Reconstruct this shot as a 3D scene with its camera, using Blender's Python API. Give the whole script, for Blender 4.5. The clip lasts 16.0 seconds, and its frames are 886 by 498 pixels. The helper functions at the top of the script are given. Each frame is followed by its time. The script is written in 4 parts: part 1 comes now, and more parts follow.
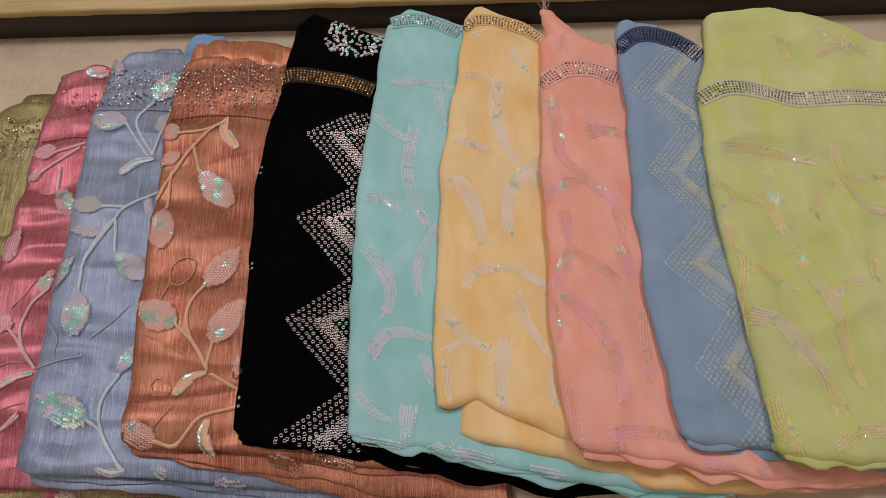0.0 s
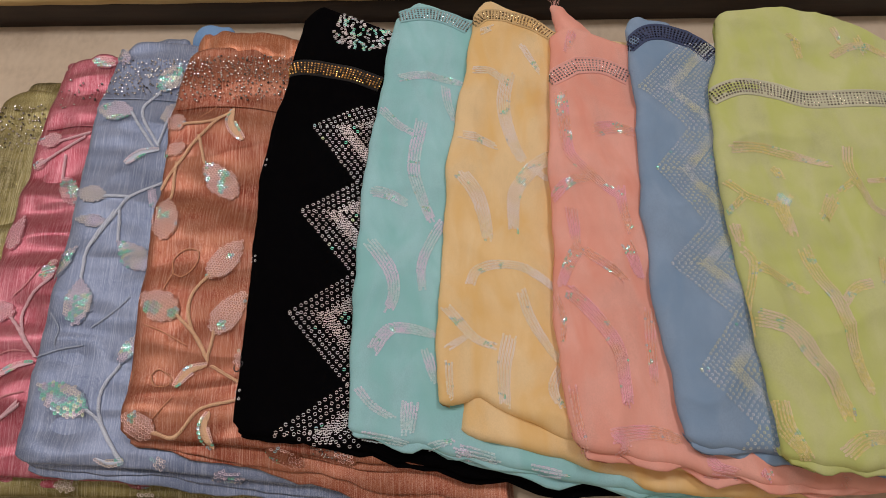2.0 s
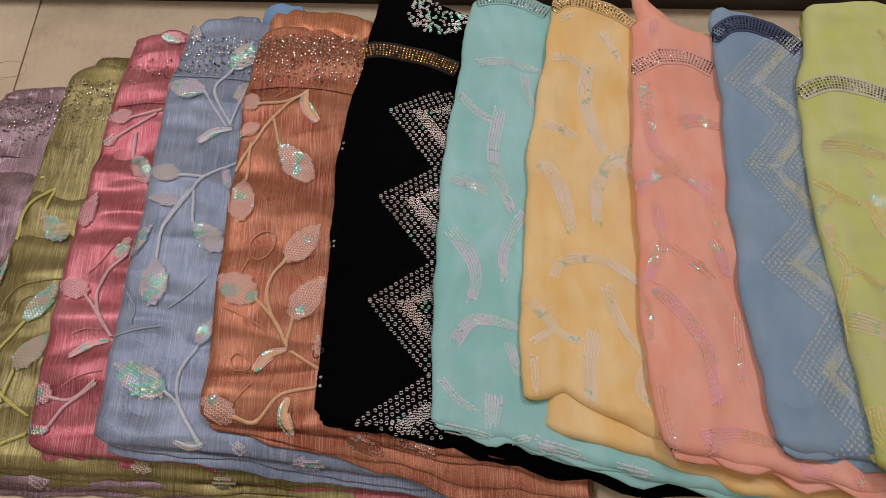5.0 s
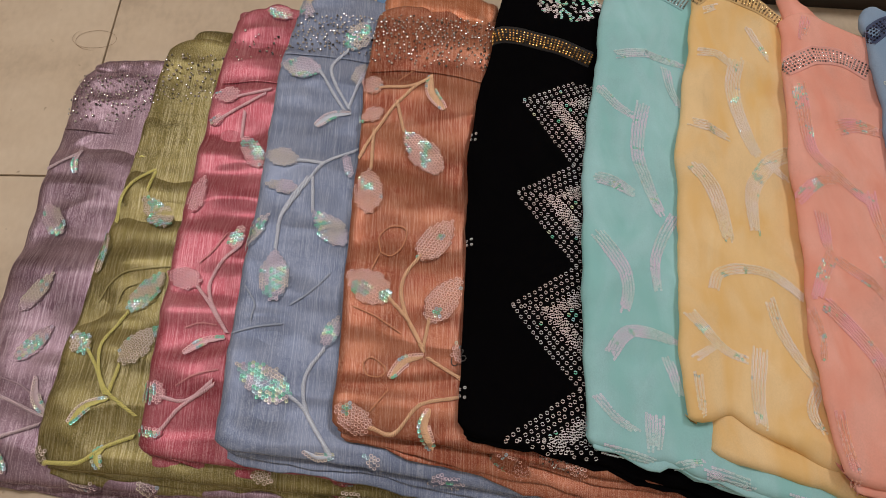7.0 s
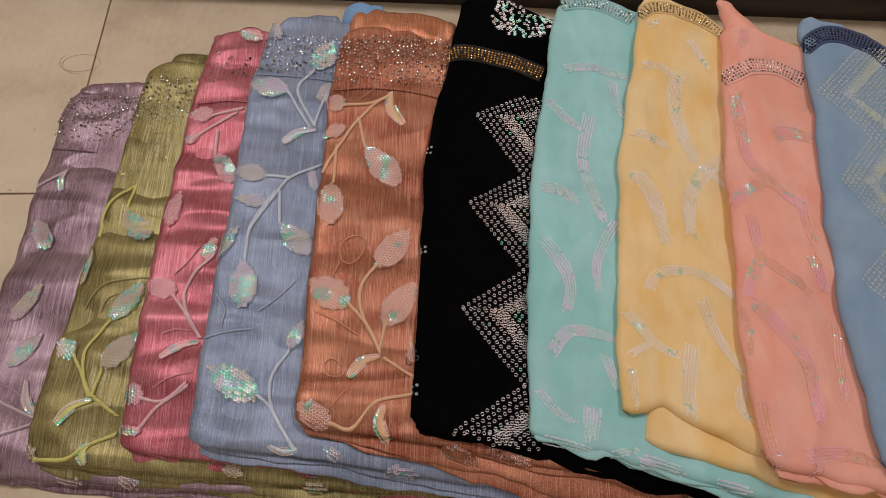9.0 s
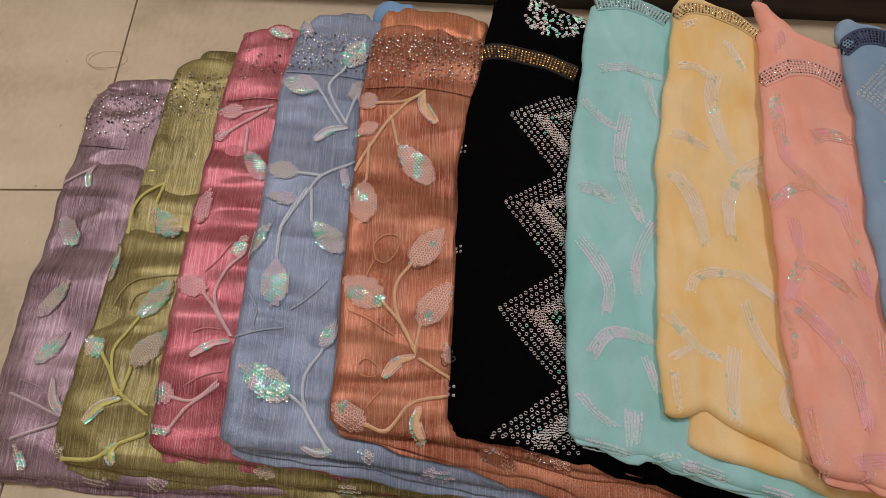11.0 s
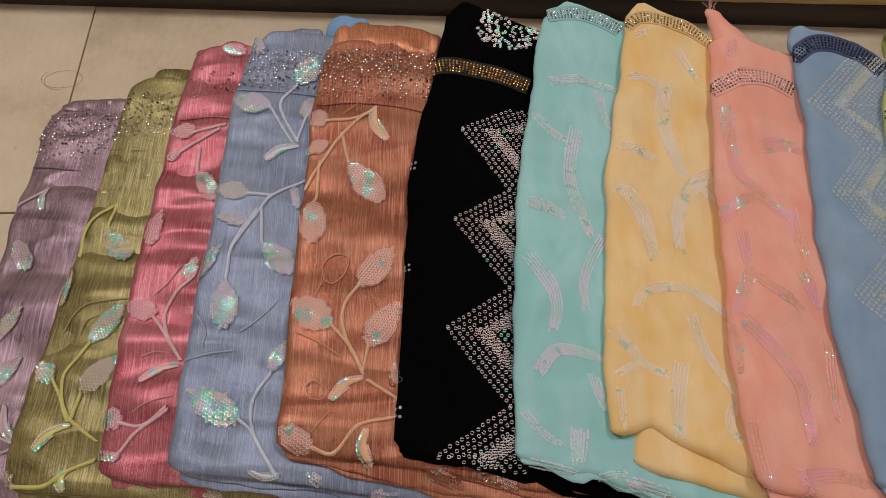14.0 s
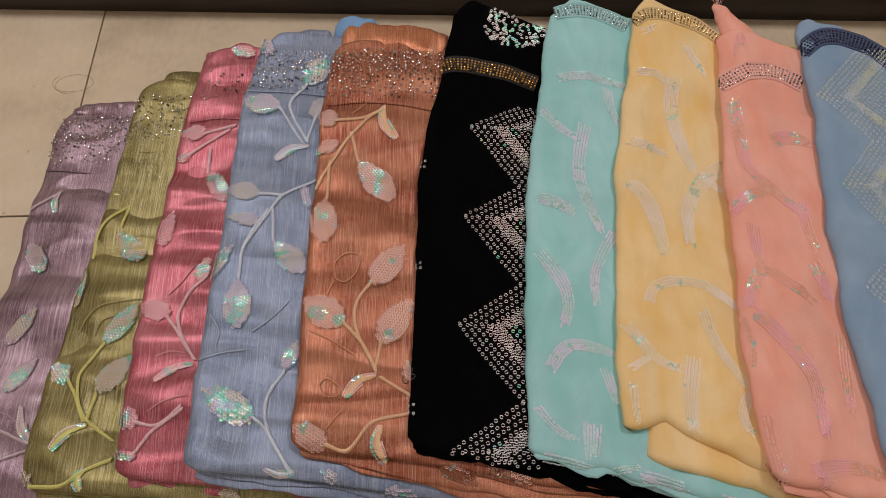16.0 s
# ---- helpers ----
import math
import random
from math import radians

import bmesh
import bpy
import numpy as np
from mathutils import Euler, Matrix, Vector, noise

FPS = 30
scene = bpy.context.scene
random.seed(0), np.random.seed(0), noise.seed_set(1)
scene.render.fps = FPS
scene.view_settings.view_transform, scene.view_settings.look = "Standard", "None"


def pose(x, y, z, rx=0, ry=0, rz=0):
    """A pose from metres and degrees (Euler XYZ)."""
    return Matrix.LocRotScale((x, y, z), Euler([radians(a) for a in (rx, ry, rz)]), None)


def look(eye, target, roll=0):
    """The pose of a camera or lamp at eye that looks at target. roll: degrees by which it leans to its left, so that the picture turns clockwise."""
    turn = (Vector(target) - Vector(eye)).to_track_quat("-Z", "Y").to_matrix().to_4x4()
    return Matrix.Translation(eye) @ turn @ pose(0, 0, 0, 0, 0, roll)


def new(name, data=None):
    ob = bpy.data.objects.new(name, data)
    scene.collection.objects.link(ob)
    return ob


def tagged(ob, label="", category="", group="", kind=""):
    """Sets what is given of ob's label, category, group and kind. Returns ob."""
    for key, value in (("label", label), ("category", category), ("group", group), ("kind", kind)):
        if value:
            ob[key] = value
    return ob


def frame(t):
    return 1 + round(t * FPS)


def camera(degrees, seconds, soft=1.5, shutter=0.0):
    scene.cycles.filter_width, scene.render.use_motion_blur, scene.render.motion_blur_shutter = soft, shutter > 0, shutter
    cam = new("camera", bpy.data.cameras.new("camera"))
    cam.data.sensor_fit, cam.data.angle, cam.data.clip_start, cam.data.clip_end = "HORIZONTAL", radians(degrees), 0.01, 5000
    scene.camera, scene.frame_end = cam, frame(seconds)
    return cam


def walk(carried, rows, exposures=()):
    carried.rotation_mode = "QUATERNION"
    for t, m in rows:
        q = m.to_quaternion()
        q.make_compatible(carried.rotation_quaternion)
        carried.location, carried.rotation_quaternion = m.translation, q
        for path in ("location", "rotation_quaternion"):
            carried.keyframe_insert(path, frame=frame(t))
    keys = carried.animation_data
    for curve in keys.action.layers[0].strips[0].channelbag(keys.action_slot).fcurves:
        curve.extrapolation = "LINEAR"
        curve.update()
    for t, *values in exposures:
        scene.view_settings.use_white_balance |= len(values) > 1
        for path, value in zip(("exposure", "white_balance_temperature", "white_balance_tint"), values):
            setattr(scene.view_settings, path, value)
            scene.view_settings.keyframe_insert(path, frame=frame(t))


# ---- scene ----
cam = camera(65.4, 16.0, soft=0.8)
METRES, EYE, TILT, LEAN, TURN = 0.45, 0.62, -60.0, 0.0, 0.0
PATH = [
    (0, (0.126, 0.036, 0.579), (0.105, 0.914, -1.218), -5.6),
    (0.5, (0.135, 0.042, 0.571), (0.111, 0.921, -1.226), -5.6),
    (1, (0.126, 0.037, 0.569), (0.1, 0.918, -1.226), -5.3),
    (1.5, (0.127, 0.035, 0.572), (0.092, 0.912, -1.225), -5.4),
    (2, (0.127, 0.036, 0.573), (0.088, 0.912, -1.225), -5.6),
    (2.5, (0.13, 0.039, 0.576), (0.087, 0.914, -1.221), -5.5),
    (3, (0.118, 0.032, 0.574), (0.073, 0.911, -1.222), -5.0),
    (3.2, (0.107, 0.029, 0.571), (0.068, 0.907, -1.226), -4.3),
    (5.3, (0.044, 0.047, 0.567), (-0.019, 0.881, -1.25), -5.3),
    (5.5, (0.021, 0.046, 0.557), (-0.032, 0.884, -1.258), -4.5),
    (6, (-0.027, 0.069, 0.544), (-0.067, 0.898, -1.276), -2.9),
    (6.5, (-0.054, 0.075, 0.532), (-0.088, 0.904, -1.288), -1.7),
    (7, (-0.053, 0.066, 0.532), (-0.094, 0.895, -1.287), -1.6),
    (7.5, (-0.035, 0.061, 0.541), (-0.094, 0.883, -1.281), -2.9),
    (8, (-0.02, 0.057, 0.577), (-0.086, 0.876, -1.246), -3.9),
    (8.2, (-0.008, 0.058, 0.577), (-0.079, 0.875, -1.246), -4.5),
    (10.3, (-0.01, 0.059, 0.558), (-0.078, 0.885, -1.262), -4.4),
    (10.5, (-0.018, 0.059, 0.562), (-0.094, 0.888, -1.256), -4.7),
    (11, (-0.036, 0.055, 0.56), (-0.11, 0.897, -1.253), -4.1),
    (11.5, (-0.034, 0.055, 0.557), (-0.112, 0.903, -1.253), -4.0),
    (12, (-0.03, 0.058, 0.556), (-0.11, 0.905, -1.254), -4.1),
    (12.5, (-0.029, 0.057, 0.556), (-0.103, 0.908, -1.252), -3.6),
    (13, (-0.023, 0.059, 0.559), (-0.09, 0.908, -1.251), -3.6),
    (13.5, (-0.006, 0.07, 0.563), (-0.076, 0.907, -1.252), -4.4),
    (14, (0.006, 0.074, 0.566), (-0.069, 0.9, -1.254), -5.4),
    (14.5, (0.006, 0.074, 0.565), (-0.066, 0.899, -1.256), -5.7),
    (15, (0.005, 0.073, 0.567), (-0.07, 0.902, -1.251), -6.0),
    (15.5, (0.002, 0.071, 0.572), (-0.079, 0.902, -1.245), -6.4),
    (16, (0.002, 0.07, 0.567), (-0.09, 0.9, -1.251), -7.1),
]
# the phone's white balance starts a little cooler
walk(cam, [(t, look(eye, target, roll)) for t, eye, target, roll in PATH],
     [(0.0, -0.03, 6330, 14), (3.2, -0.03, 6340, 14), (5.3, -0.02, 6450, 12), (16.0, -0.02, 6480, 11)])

# ---- light ----
world = bpy.data.worlds.new("room_air")
world.use_nodes = True
world.node_tree.nodes["Background"].inputs[0].default_value = (1.0, 0.96, 0.92, 1)
world.node_tree.nodes["Background"].inputs[1].default_value = 0.05
scene.world = world


def ceiling_lamp(x, y, size_x, size_y, power):
    """A flat light panel just under the ceiling, facing the floor."""
    data = bpy.data.lights.new("ceiling_panel_light", "AREA")
    data.shape, data.size, data.size_y, data.energy = "RECTANGLE", size_x, size_y, power
    data.color = (1.0, 0.965, 0.95)
    ob = new("ceiling_panel_light", data)
    ob.matrix_world = pose(x, y, 2.66)
    return ob


for lx, ly, power in ((-1.1, 1.0, 22.5), (1.1, 1.0, 19.5), (-1.1, -1.0, 5.0), (1.1, -1.0, 5.0)):
    ceiling_lamp(lx, ly, 0.55, 0.55, power)


# ---- materials ----
def nodes_of(name):
    m = bpy.data.materials.new(name)
    m.use_nodes = True
    nt = m.node_tree
    return m, nt, nt.nodes["Principled BSDF"]


def add(nt, kind, **values):
    n = nt.nodes.new(kind)
    for key, value in values.items():
        n.inputs[key.replace("_", " ")].default_value = value
    return n


def ramp(nt, source, stops):
    n = nt.nodes.new("ShaderNodeValToRGB")
    e = n.color_ramp.elements
    while len(e) < len(stops):
        e.new(0.5)
    for el, (p, c) in zip(e, stops):
        el.position, el.color = p, (*c, 1)
    nt.links.new(source, n.inputs[0])
    return n.outputs[0]


def stretched(nt, sx, sy, sz):
    co = nt.nodes.new("ShaderNodeTexCoord")
    mp = nt.nodes.new("ShaderNodeMapping")
    mp.inputs["Scale"].default_value = (sx, sy, sz)
    nt.links.new(co.outputs["Object"], mp.inputs[0])
    return mp.outputs[0]


def scaled(c, k):
    return tuple(min(1.0, v * k) for v in c)


def silk(name, dark, light, metal=0.66, rough=0.43):
    """Tissue silk: slub threads along the length, a shimmer of pale cross threads, satin gloss; satin bands also put
    into the colour.
    """
    m, nt, b = nodes_of(name)
    warp = add(nt, "ShaderNodeTexNoise", Scale=1.0, Detail=4.0, Roughness=0.7)
    nt.links.new(stretched(nt, 1500, 330, 60), warp.inputs["Vector"])
    weft = add(nt, "ShaderNodeTexNoise", Scale=1.0, Detail=3.0, Roughness=0.6)
    nt.links.new(stretched(nt, 700, 2600, 700), weft.inputs["Vector"])
    # random cross bands: thread tone, plus satin light and dark painted into the colour
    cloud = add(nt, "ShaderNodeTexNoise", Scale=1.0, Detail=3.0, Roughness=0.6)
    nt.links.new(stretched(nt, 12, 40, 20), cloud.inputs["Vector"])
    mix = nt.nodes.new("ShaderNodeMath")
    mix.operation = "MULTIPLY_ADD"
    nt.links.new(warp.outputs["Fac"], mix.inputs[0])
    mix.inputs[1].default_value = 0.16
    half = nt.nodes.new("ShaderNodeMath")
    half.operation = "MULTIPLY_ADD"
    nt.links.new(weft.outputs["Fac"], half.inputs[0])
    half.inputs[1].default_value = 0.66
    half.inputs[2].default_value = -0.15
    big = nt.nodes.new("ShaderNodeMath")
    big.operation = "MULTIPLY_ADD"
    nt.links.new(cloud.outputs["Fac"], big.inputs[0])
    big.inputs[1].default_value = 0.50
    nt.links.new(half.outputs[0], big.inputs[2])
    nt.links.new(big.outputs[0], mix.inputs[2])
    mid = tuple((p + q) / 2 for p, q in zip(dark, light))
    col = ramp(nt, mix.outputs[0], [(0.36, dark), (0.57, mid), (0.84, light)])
    slub = add(nt, "ShaderNodeTexNoise", Scale=1.0, Detail=2.0, Roughness=0.6)
    nt.links.new(stretched(nt, 1900, 34, 80), slub.inputs["Vector"])
    fleck = add(nt, "ShaderNodeTexNoise", Scale=1.0, Detail=1.0)
    nt.links.new(stretched(nt, 2300, 1500, 2000), fleck.inputs["Vector"])
    lines = nt.nodes.new("ShaderNodeMath")
    lines.operation = "MULTIPLY_ADD"
    nt.links.new(fleck.outputs["Fac"], lines.inputs[0])
    lines.inputs[1].default_value = 0.8
    nt.links.new(slub.outputs["Fac"], lines.inputs[2])
    amount = ramp(nt, lines.outputs[0], [(0.95, (0, 0, 0)), (1.11, (0.70, 0.70, 0.70))])
    over = nt.nodes.new("ShaderNodeMix")
    over.data_type = "RGBA"
    nt.links.new(amount, over.inputs["Factor"])
    nt.links.new(col, over.inputs["A"])
    over.inputs["B"].default_value = (*tuple(0.75 * v + 0.14 for v in light), 1)
    nt.links.new(over.outputs["Result"], b.inputs["Base Color"])
    bump = add(nt, "ShaderNodeBump", Strength=0.16, Distance=0.0005)
    nt.links.new(fleck.outputs["Fac"], bump.inputs["Height"])
    nt.links.new(bump.outputs[0], b.inputs["Normal"])
    b.inputs["Roughness"].default_value = rough
    b.inputs["Metallic"].default_value = metal
    b.inputs["Specular IOR Level"].default_value = 0.5
    b.inputs["Sheen Weight"].default_value = 0.55
    b.inputs["Sheen Roughness"].default_value = 0.28
    b.inputs["Sheen Tint"].default_value = (*scaled(tuple(v + 0.2 for v in light), 1.5), 1)
    return m


def chiffon(name, base, sheen=0.3, rough=0.75, gloss=0.25, deep=None):
    """Soft georgette: fine crepe grain, patches where layers of the sheer cloth lie closer (deep), hardly any gloss."""
    m, nt, b = nodes_of(name)
    crepe = add(nt, "ShaderNodeTexNoise", Scale=1.0, Detail=3.0, Roughness=0.7)
    nt.links.new(stretched(nt, 1000, 800, 900), crepe.inputs["Vector"])
    cloud = add(nt, "ShaderNodeTexNoise", Scale=1.0, Detail=4.0, Roughness=0.55)
    nt.links.new(stretched(nt, 22, 12, 20), cloud.inputs["Vector"])
    mix = nt.nodes.new("ShaderNodeMath")
    mix.operation = "MULTIPLY_ADD"
    nt.links.new(crepe.outputs["Fac"], mix.inputs[0])
    mix.inputs[1].default_value = 0.5
    nt.links.new(cloud.outputs["Fac"], mix.inputs[2])
    col = ramp(nt, mix.outputs[0], [(0.42, scaled(base, 0.78)), (0.72, base), (1.0, scaled(base, 1.13))])
    if deep:
        patch = add(nt, "ShaderNodeTexNoise", Scale=1.0, Detail=3.0, Roughness=0.5, Distortion=0.6)
        nt.links.new(stretched(nt, 34, 15, 20), patch.inputs["Vector"])
        tint = nt.nodes.new("ShaderNodeMix")
        tint.data_type = "RGBA"
        nt.links.new(ramp(nt, patch.outputs["Fac"], [(0.40, (0, 0, 0)), (0.68, (0.9, 0.9, 0.9))]), tint.inputs["Factor"])
        nt.links.new(col, tint.inputs["A"])
        tint.inputs["B"].default_value = (*deep, 1)
        col = tint.outputs["Result"]
    nt.links.new(col, b.inputs["Base Color"])
    bump = add(nt, "ShaderNodeBump", Strength=0.3, Distance=0.0004)
    nt.links.new(crepe.outputs["Fac"], bump.inputs["Height"])
    nt.links.new(bump.outputs[0], b.inputs["Normal"])
    b.inputs["Roughness"].default_value = rough
    b.inputs["Specular IOR Level"].default_value = gloss
    b.inputs["Sheen Weight"].default_value = sheen
    b.inputs["Sheen Roughness"].default_value = 0.4
    b.inputs["Sheen Tint"].default_value = (*scaled(base, 1.3), 1)
    return m


def sequin_material(name, base, metal=0.0, film=True, second=None):
    """Clear plastic spangles, a little different from one to the next."""
    m, nt, b = nodes_of(name)
    rand = nt.nodes.new("ShaderNodeNewGeometry").outputs["Random Per Island"]
    col = ramp(nt, rand, [(0.0, scaled(base, 0.82)), (0.5, base), (0.8, tuple(0.62 * v + 0.32 * q for v, q in zip(base, (1.0, 0.86, 1.0)))), (1.0, scaled(base, 1.12))])
    if second:
        tone = add(nt, "ShaderNodeTexNoise", Scale=1.0, Detail=1.0)
        nt.links.new(stretched(nt, 38, 38, 38), tone.inputs["Vector"])
        mix = nt.nodes.new("ShaderNodeMix")
        mix.data_type = "RGBA"
        nt.links.new(ramp(nt, tone.outputs["Fac"], [(0.42, (0, 0, 0)), (0.60, (1, 1, 1))]), mix.inputs["Factor"])
        nt.links.new(col, mix.inputs["A"])
        mix.inputs["B"].default_value = (*second, 1)
        col = mix.outputs["Result"]
    nt.links.new(col, b.inputs["Base Color"])
    b.inputs["Metallic"].default_value = metal
    if film:
        span = add(nt, "ShaderNodeMapRange")
        span.inputs["To Min"].default_value = 320
        span.inputs["To Max"].default_value = 560
        nt.links.new(rand, span.inputs["Value"])
        nt.links.new(span.outputs[0], b.inputs["Thin Film Thickness"])
        b.inputs["Thin Film IOR"].default_value = 1.55
    b.inputs["Specular IOR Level"].default_value = 0.7 if film else 0.3
    b.inputs["Roughness"].default_value = 0.12 if film else 0.28
    return m


def glint_material():
    """Spangles with iridescent glints painted into the base colour: mint, cyan, lilac, pale yellow."""
    m, nt, b = nodes_of("glint_spangle")
    rand = nt.nodes.new("ShaderNodeNewGeometry").outputs["Random Per Island"]
    col = ramp(nt, rand, [(0.0, (0.22, 0.86, 0.55)), (0.35, (0.36, 0.92, 0.80)), (0.55, (0.55, 0.85, 0.98)), (0.72, (0.86, 0.66, 0.90)), (0.86, (0.80, 0.95, 0.55)), (1.0, (0.98, 0.98, 0.90))])
    nt.links.new(col, b.inputs["Base Color"])
    b.inputs["Metallic"].default_value = 0.35
    b.inputs["Specular IOR Level"].default_value = 1.0
    b.inputs["Roughness"].default_value = 0.09
    return m


def stone_material(name, base):
    m, nt, b = nodes_of(name)
    geo = nt.nodes.new("ShaderNodeNewGeometry")
    col = ramp(nt, geo.outputs["Random Per Island"], [(0.0, scaled(base, 0.12)), (0.6, base), (1.0, scaled(base, 1.4))])
    nt.links.new(col, b.inputs["Base Color"])
    b.inputs["Metallic"].default_value = 0.85
    b.inputs["Roughness"].default_value = 0.07
    return m


def thread_material(name, base):
    m, nt, b = nodes_of(name)
    n = add(nt, "ShaderNodeTexNoise", Scale=1.0, Detail=2.0)
    nt.links.new(stretched(nt, 1400, 1400, 1400), n.inputs["Vector"])
    nt.links.new(ramp(nt, n.outputs["Fac"], [(0.3, scaled(base, 0.7)), (0.7, scaled(base, 1.15))]), b.inputs["Base Color"])
    b.inputs["Roughness"].default_value = 0.5
    b.inputs["Sheen Weight"].default_value = 0.3
    return m


def tile_material():
    """Polished vitrified tile: warm beige, cloudy, with a few dark specks and dull smears."""
    m, nt, b = nodes_of("beige_tile")
    cloud = add(nt, "ShaderNodeTexNoise", Scale=1.0, Detail=6.0, Roughness=0.55)
    nt.links.new(stretched(nt, 5, 9, 5), cloud.inputs["Vector"])
    fine = add(nt, "ShaderNodeTexNoise", Scale=1.0, Detail=4.0)
    nt.links.new(stretched(nt, 160, 90, 160), fine.inputs["Vector"])
    mix = nt.nodes.new("ShaderNodeMath")
    mix.operation = "MULTIPLY_ADD"
    nt.links.new(fine.outputs["Fac"], mix.inputs[0])
    mix.inputs[1].default_value = 0.25
    nt.links.new(cloud.outputs["Fac"], mix.inputs[2])
    col = ramp(nt, mix.outputs[0], [(0.42, (0.45, 0.35, 0.25)), (0.62, (0.61, 0.49, 0.36)), (0.85, (0.70, 0.58, 0.44))])
    speck = add(nt, "ShaderNodeTexNoise", Scale=1.0, Detail=2.0)
    nt.links.new(stretched(nt, 75, 75, 75), speck.inputs["Vector"])
    spots = ramp(nt, speck.outputs["Fac"], [(0.20, (0.35, 0.28, 0.2)), (0.27, (1, 1, 1))])
    mul = nt.nodes.new("ShaderNodeMix")
    mul.data_type, mul.blend_type = "RGBA", "MULTIPLY"
    mul.inputs["Factor"].default_value = 1.0
    nt.links.new(col, mul.inputs["A"])
    nt.links.new(spots, mul.inputs["B"])
    nt.links.new(mul.outputs["Result"], b.inputs["Base Color"])
    smear = add(nt, "ShaderNodeTexNoise", Scale=1.0, Detail=5.0)
    nt.links.new(stretched(nt, 12, 12, 12), smear.inputs["Vector"])
    span = add(nt, "ShaderNodeMapRange")
    span.inputs["To Min"].default_value = 0.22
    span.inputs["To Max"].default_value = 0.42
    nt.links.new(smear.outputs["Fac"], span.inputs["Value"])
    nt.links.new(span.outputs[0], b.inputs["Roughness"])
    b.inputs["Specular IOR Level"].default_value = 0.45
    return m


def wood_material(name, dark, light, rough):
    m, nt, b = nodes_of(name)
    n = add(nt, "ShaderNodeTexNoise", Scale=1.0, Detail=6.0, Roughness=0.65)
    nt.links.new(stretched(nt, 9, 150, 150), n.inputs["Vector"])
    nt.links.new(ramp(nt, n.outputs["Fac"], [(0.35, dark), (0.7, light)]), b.inputs["Base Color"])
    bump = add(nt, "ShaderNodeBump", Strength=0.3, Distance=0.001)
    nt.links.new(n.outputs["Fac"], bump.inputs["Height"])
    nt.links.new(bump.outputs[0], b.inputs["Normal"])
    b.inputs["Roughness"].default_value = rough
    return m


def plaster(name, base):
    m, nt, b = nodes_of(name)
    n = add(nt, "ShaderNodeTexNoise", Scale=7.0, Detail=5.0)
    nt.links.new(ramp(nt, n.outputs["Fac"], [(0.3, scaled(base, 0.93)), (0.7, base)]), b.inputs["Base Color"])
    b.inputs["Roughness"].default_value = 0.8
    return m


TILE = tile_material()
GROUT = plaster("grey_grout", (0.10, 0.08, 0.06))
WALL = plaster("cream_wall", (0.72, 0.66, 0.56))
DARK_WOOD = wood_material("dark_stained_wood", (0.012, 0.006, 0.004), (0.035, 0.018, 0.011), 0.45)
PALE_EDGE = wood_material("pale_laminate", (0.44, 0.30, 0.11), (0.62, 0.46, 0.21), 0.5)


# ---- mesh helpers ----
def box_into(bm, x0, x1, y0, y1, z0, z1, bevel=0.0):
    made = bmesh.ops.create_cube(bm, size=1.0, matrix=Matrix.LocRotScale(
        ((x0 + x1) / 2, (y0 + y1) / 2, (z0 + z1) / 2), None, (x1 - x0, y1 - y0, z1 - z0)))
    if bevel:
        edges = list({e for v in made["verts"] for e in v.link_edges})
        bmesh.ops.bevel(bm, geom=edges, offset=bevel, segments=2, affect="EDGES", profile=0.6)


def mesh_of(name, bm, material, smooth=True):
    me = bpy.data.meshes.new(name)
    bm.to_mesh(me)
    bm.free()
    me.materials.append(material)
    if smooth:
        me.polygons.foreach_set("use_smooth", [True] * len(me.polygons))
    return me


def part(name, bm, material, parent, label="", kind=""):
    ob = new(name, mesh_of(name, bm, material))
    ob.parent = parent
    return tagged(ob, label, kind=kind)


def raw_part(name, verts, faces, material, parent, label="", kind="", smooth=True):
    me = bpy.data.meshes.new(name)
    me.from_pydata(verts, [], faces)
    me.materials.append(material)
    me.polygons.foreach_set("use_smooth", [smooth] * len(me.polygons))
    me.update()
    ob = new(name, me)
    ob.parent = parent
    return tagged(ob, label, kind=kind)


# ---- room ----
bm = bmesh.new()
box_into(bm, -2.4, 2.4, -2.4, 2.4, -0.08, -0.004)
floor = tagged(new("floor", mesh_of("floor", bm, GROUT, False)), "beige polished tile floor with thin dark joints", "floor", kind="structure")
TILE_SIZE, JOINT = 0.61, 0.0018
bm = bmesh.new()
box_into(bm, -TILE_SIZE / 2 + JOINT / 2, TILE_SIZE / 2 - JOINT / 2, -TILE_SIZE / 2 + JOINT / 2, TILE_SIZE / 2 - JOINT / 2, -0.0039, 0.0, 0.0006)
tile_mesh = mesh_of("floor_tile", bm, TILE, False)
for i in range(-3, 4):
    for j in range(-4, 4):
        ob = new("floor_tile", tile_mesh)
        ob.parent = floor
        ob.location = (-0.401 + (i + 0.5) * TILE_SIZE, 0.374 + (j + 0.5) * TILE_SIZE, 0)
for name, b in (("wall_north", (-2.5, 2.5, 2.4, 2.5)), ("wall_south", (-2.5, 2.5, -2.5, -2.4)),
                ("wall_east", (2.4, 2.5, -2.4, 2.4)), ("wall_west", (-2.5, -2.4, -2.4, 2.4))):
    bm = bmesh.new()
    box_into(bm, *b, -0.08, 2.75)
    tagged(new(name, mesh_of(name, bm, WALL, False)), "plain cream plastered shop wall", "wall", kind="structure")
bm = bmesh.new()
box_into(bm, -2.5, 2.5, -2.5, 2.5, 2.75, 2.85)
tagged(new("ceiling", mesh_of("ceiling", bm, WALL, False)), "plain cream plastered ceiling", "ceiling", kind="structure")

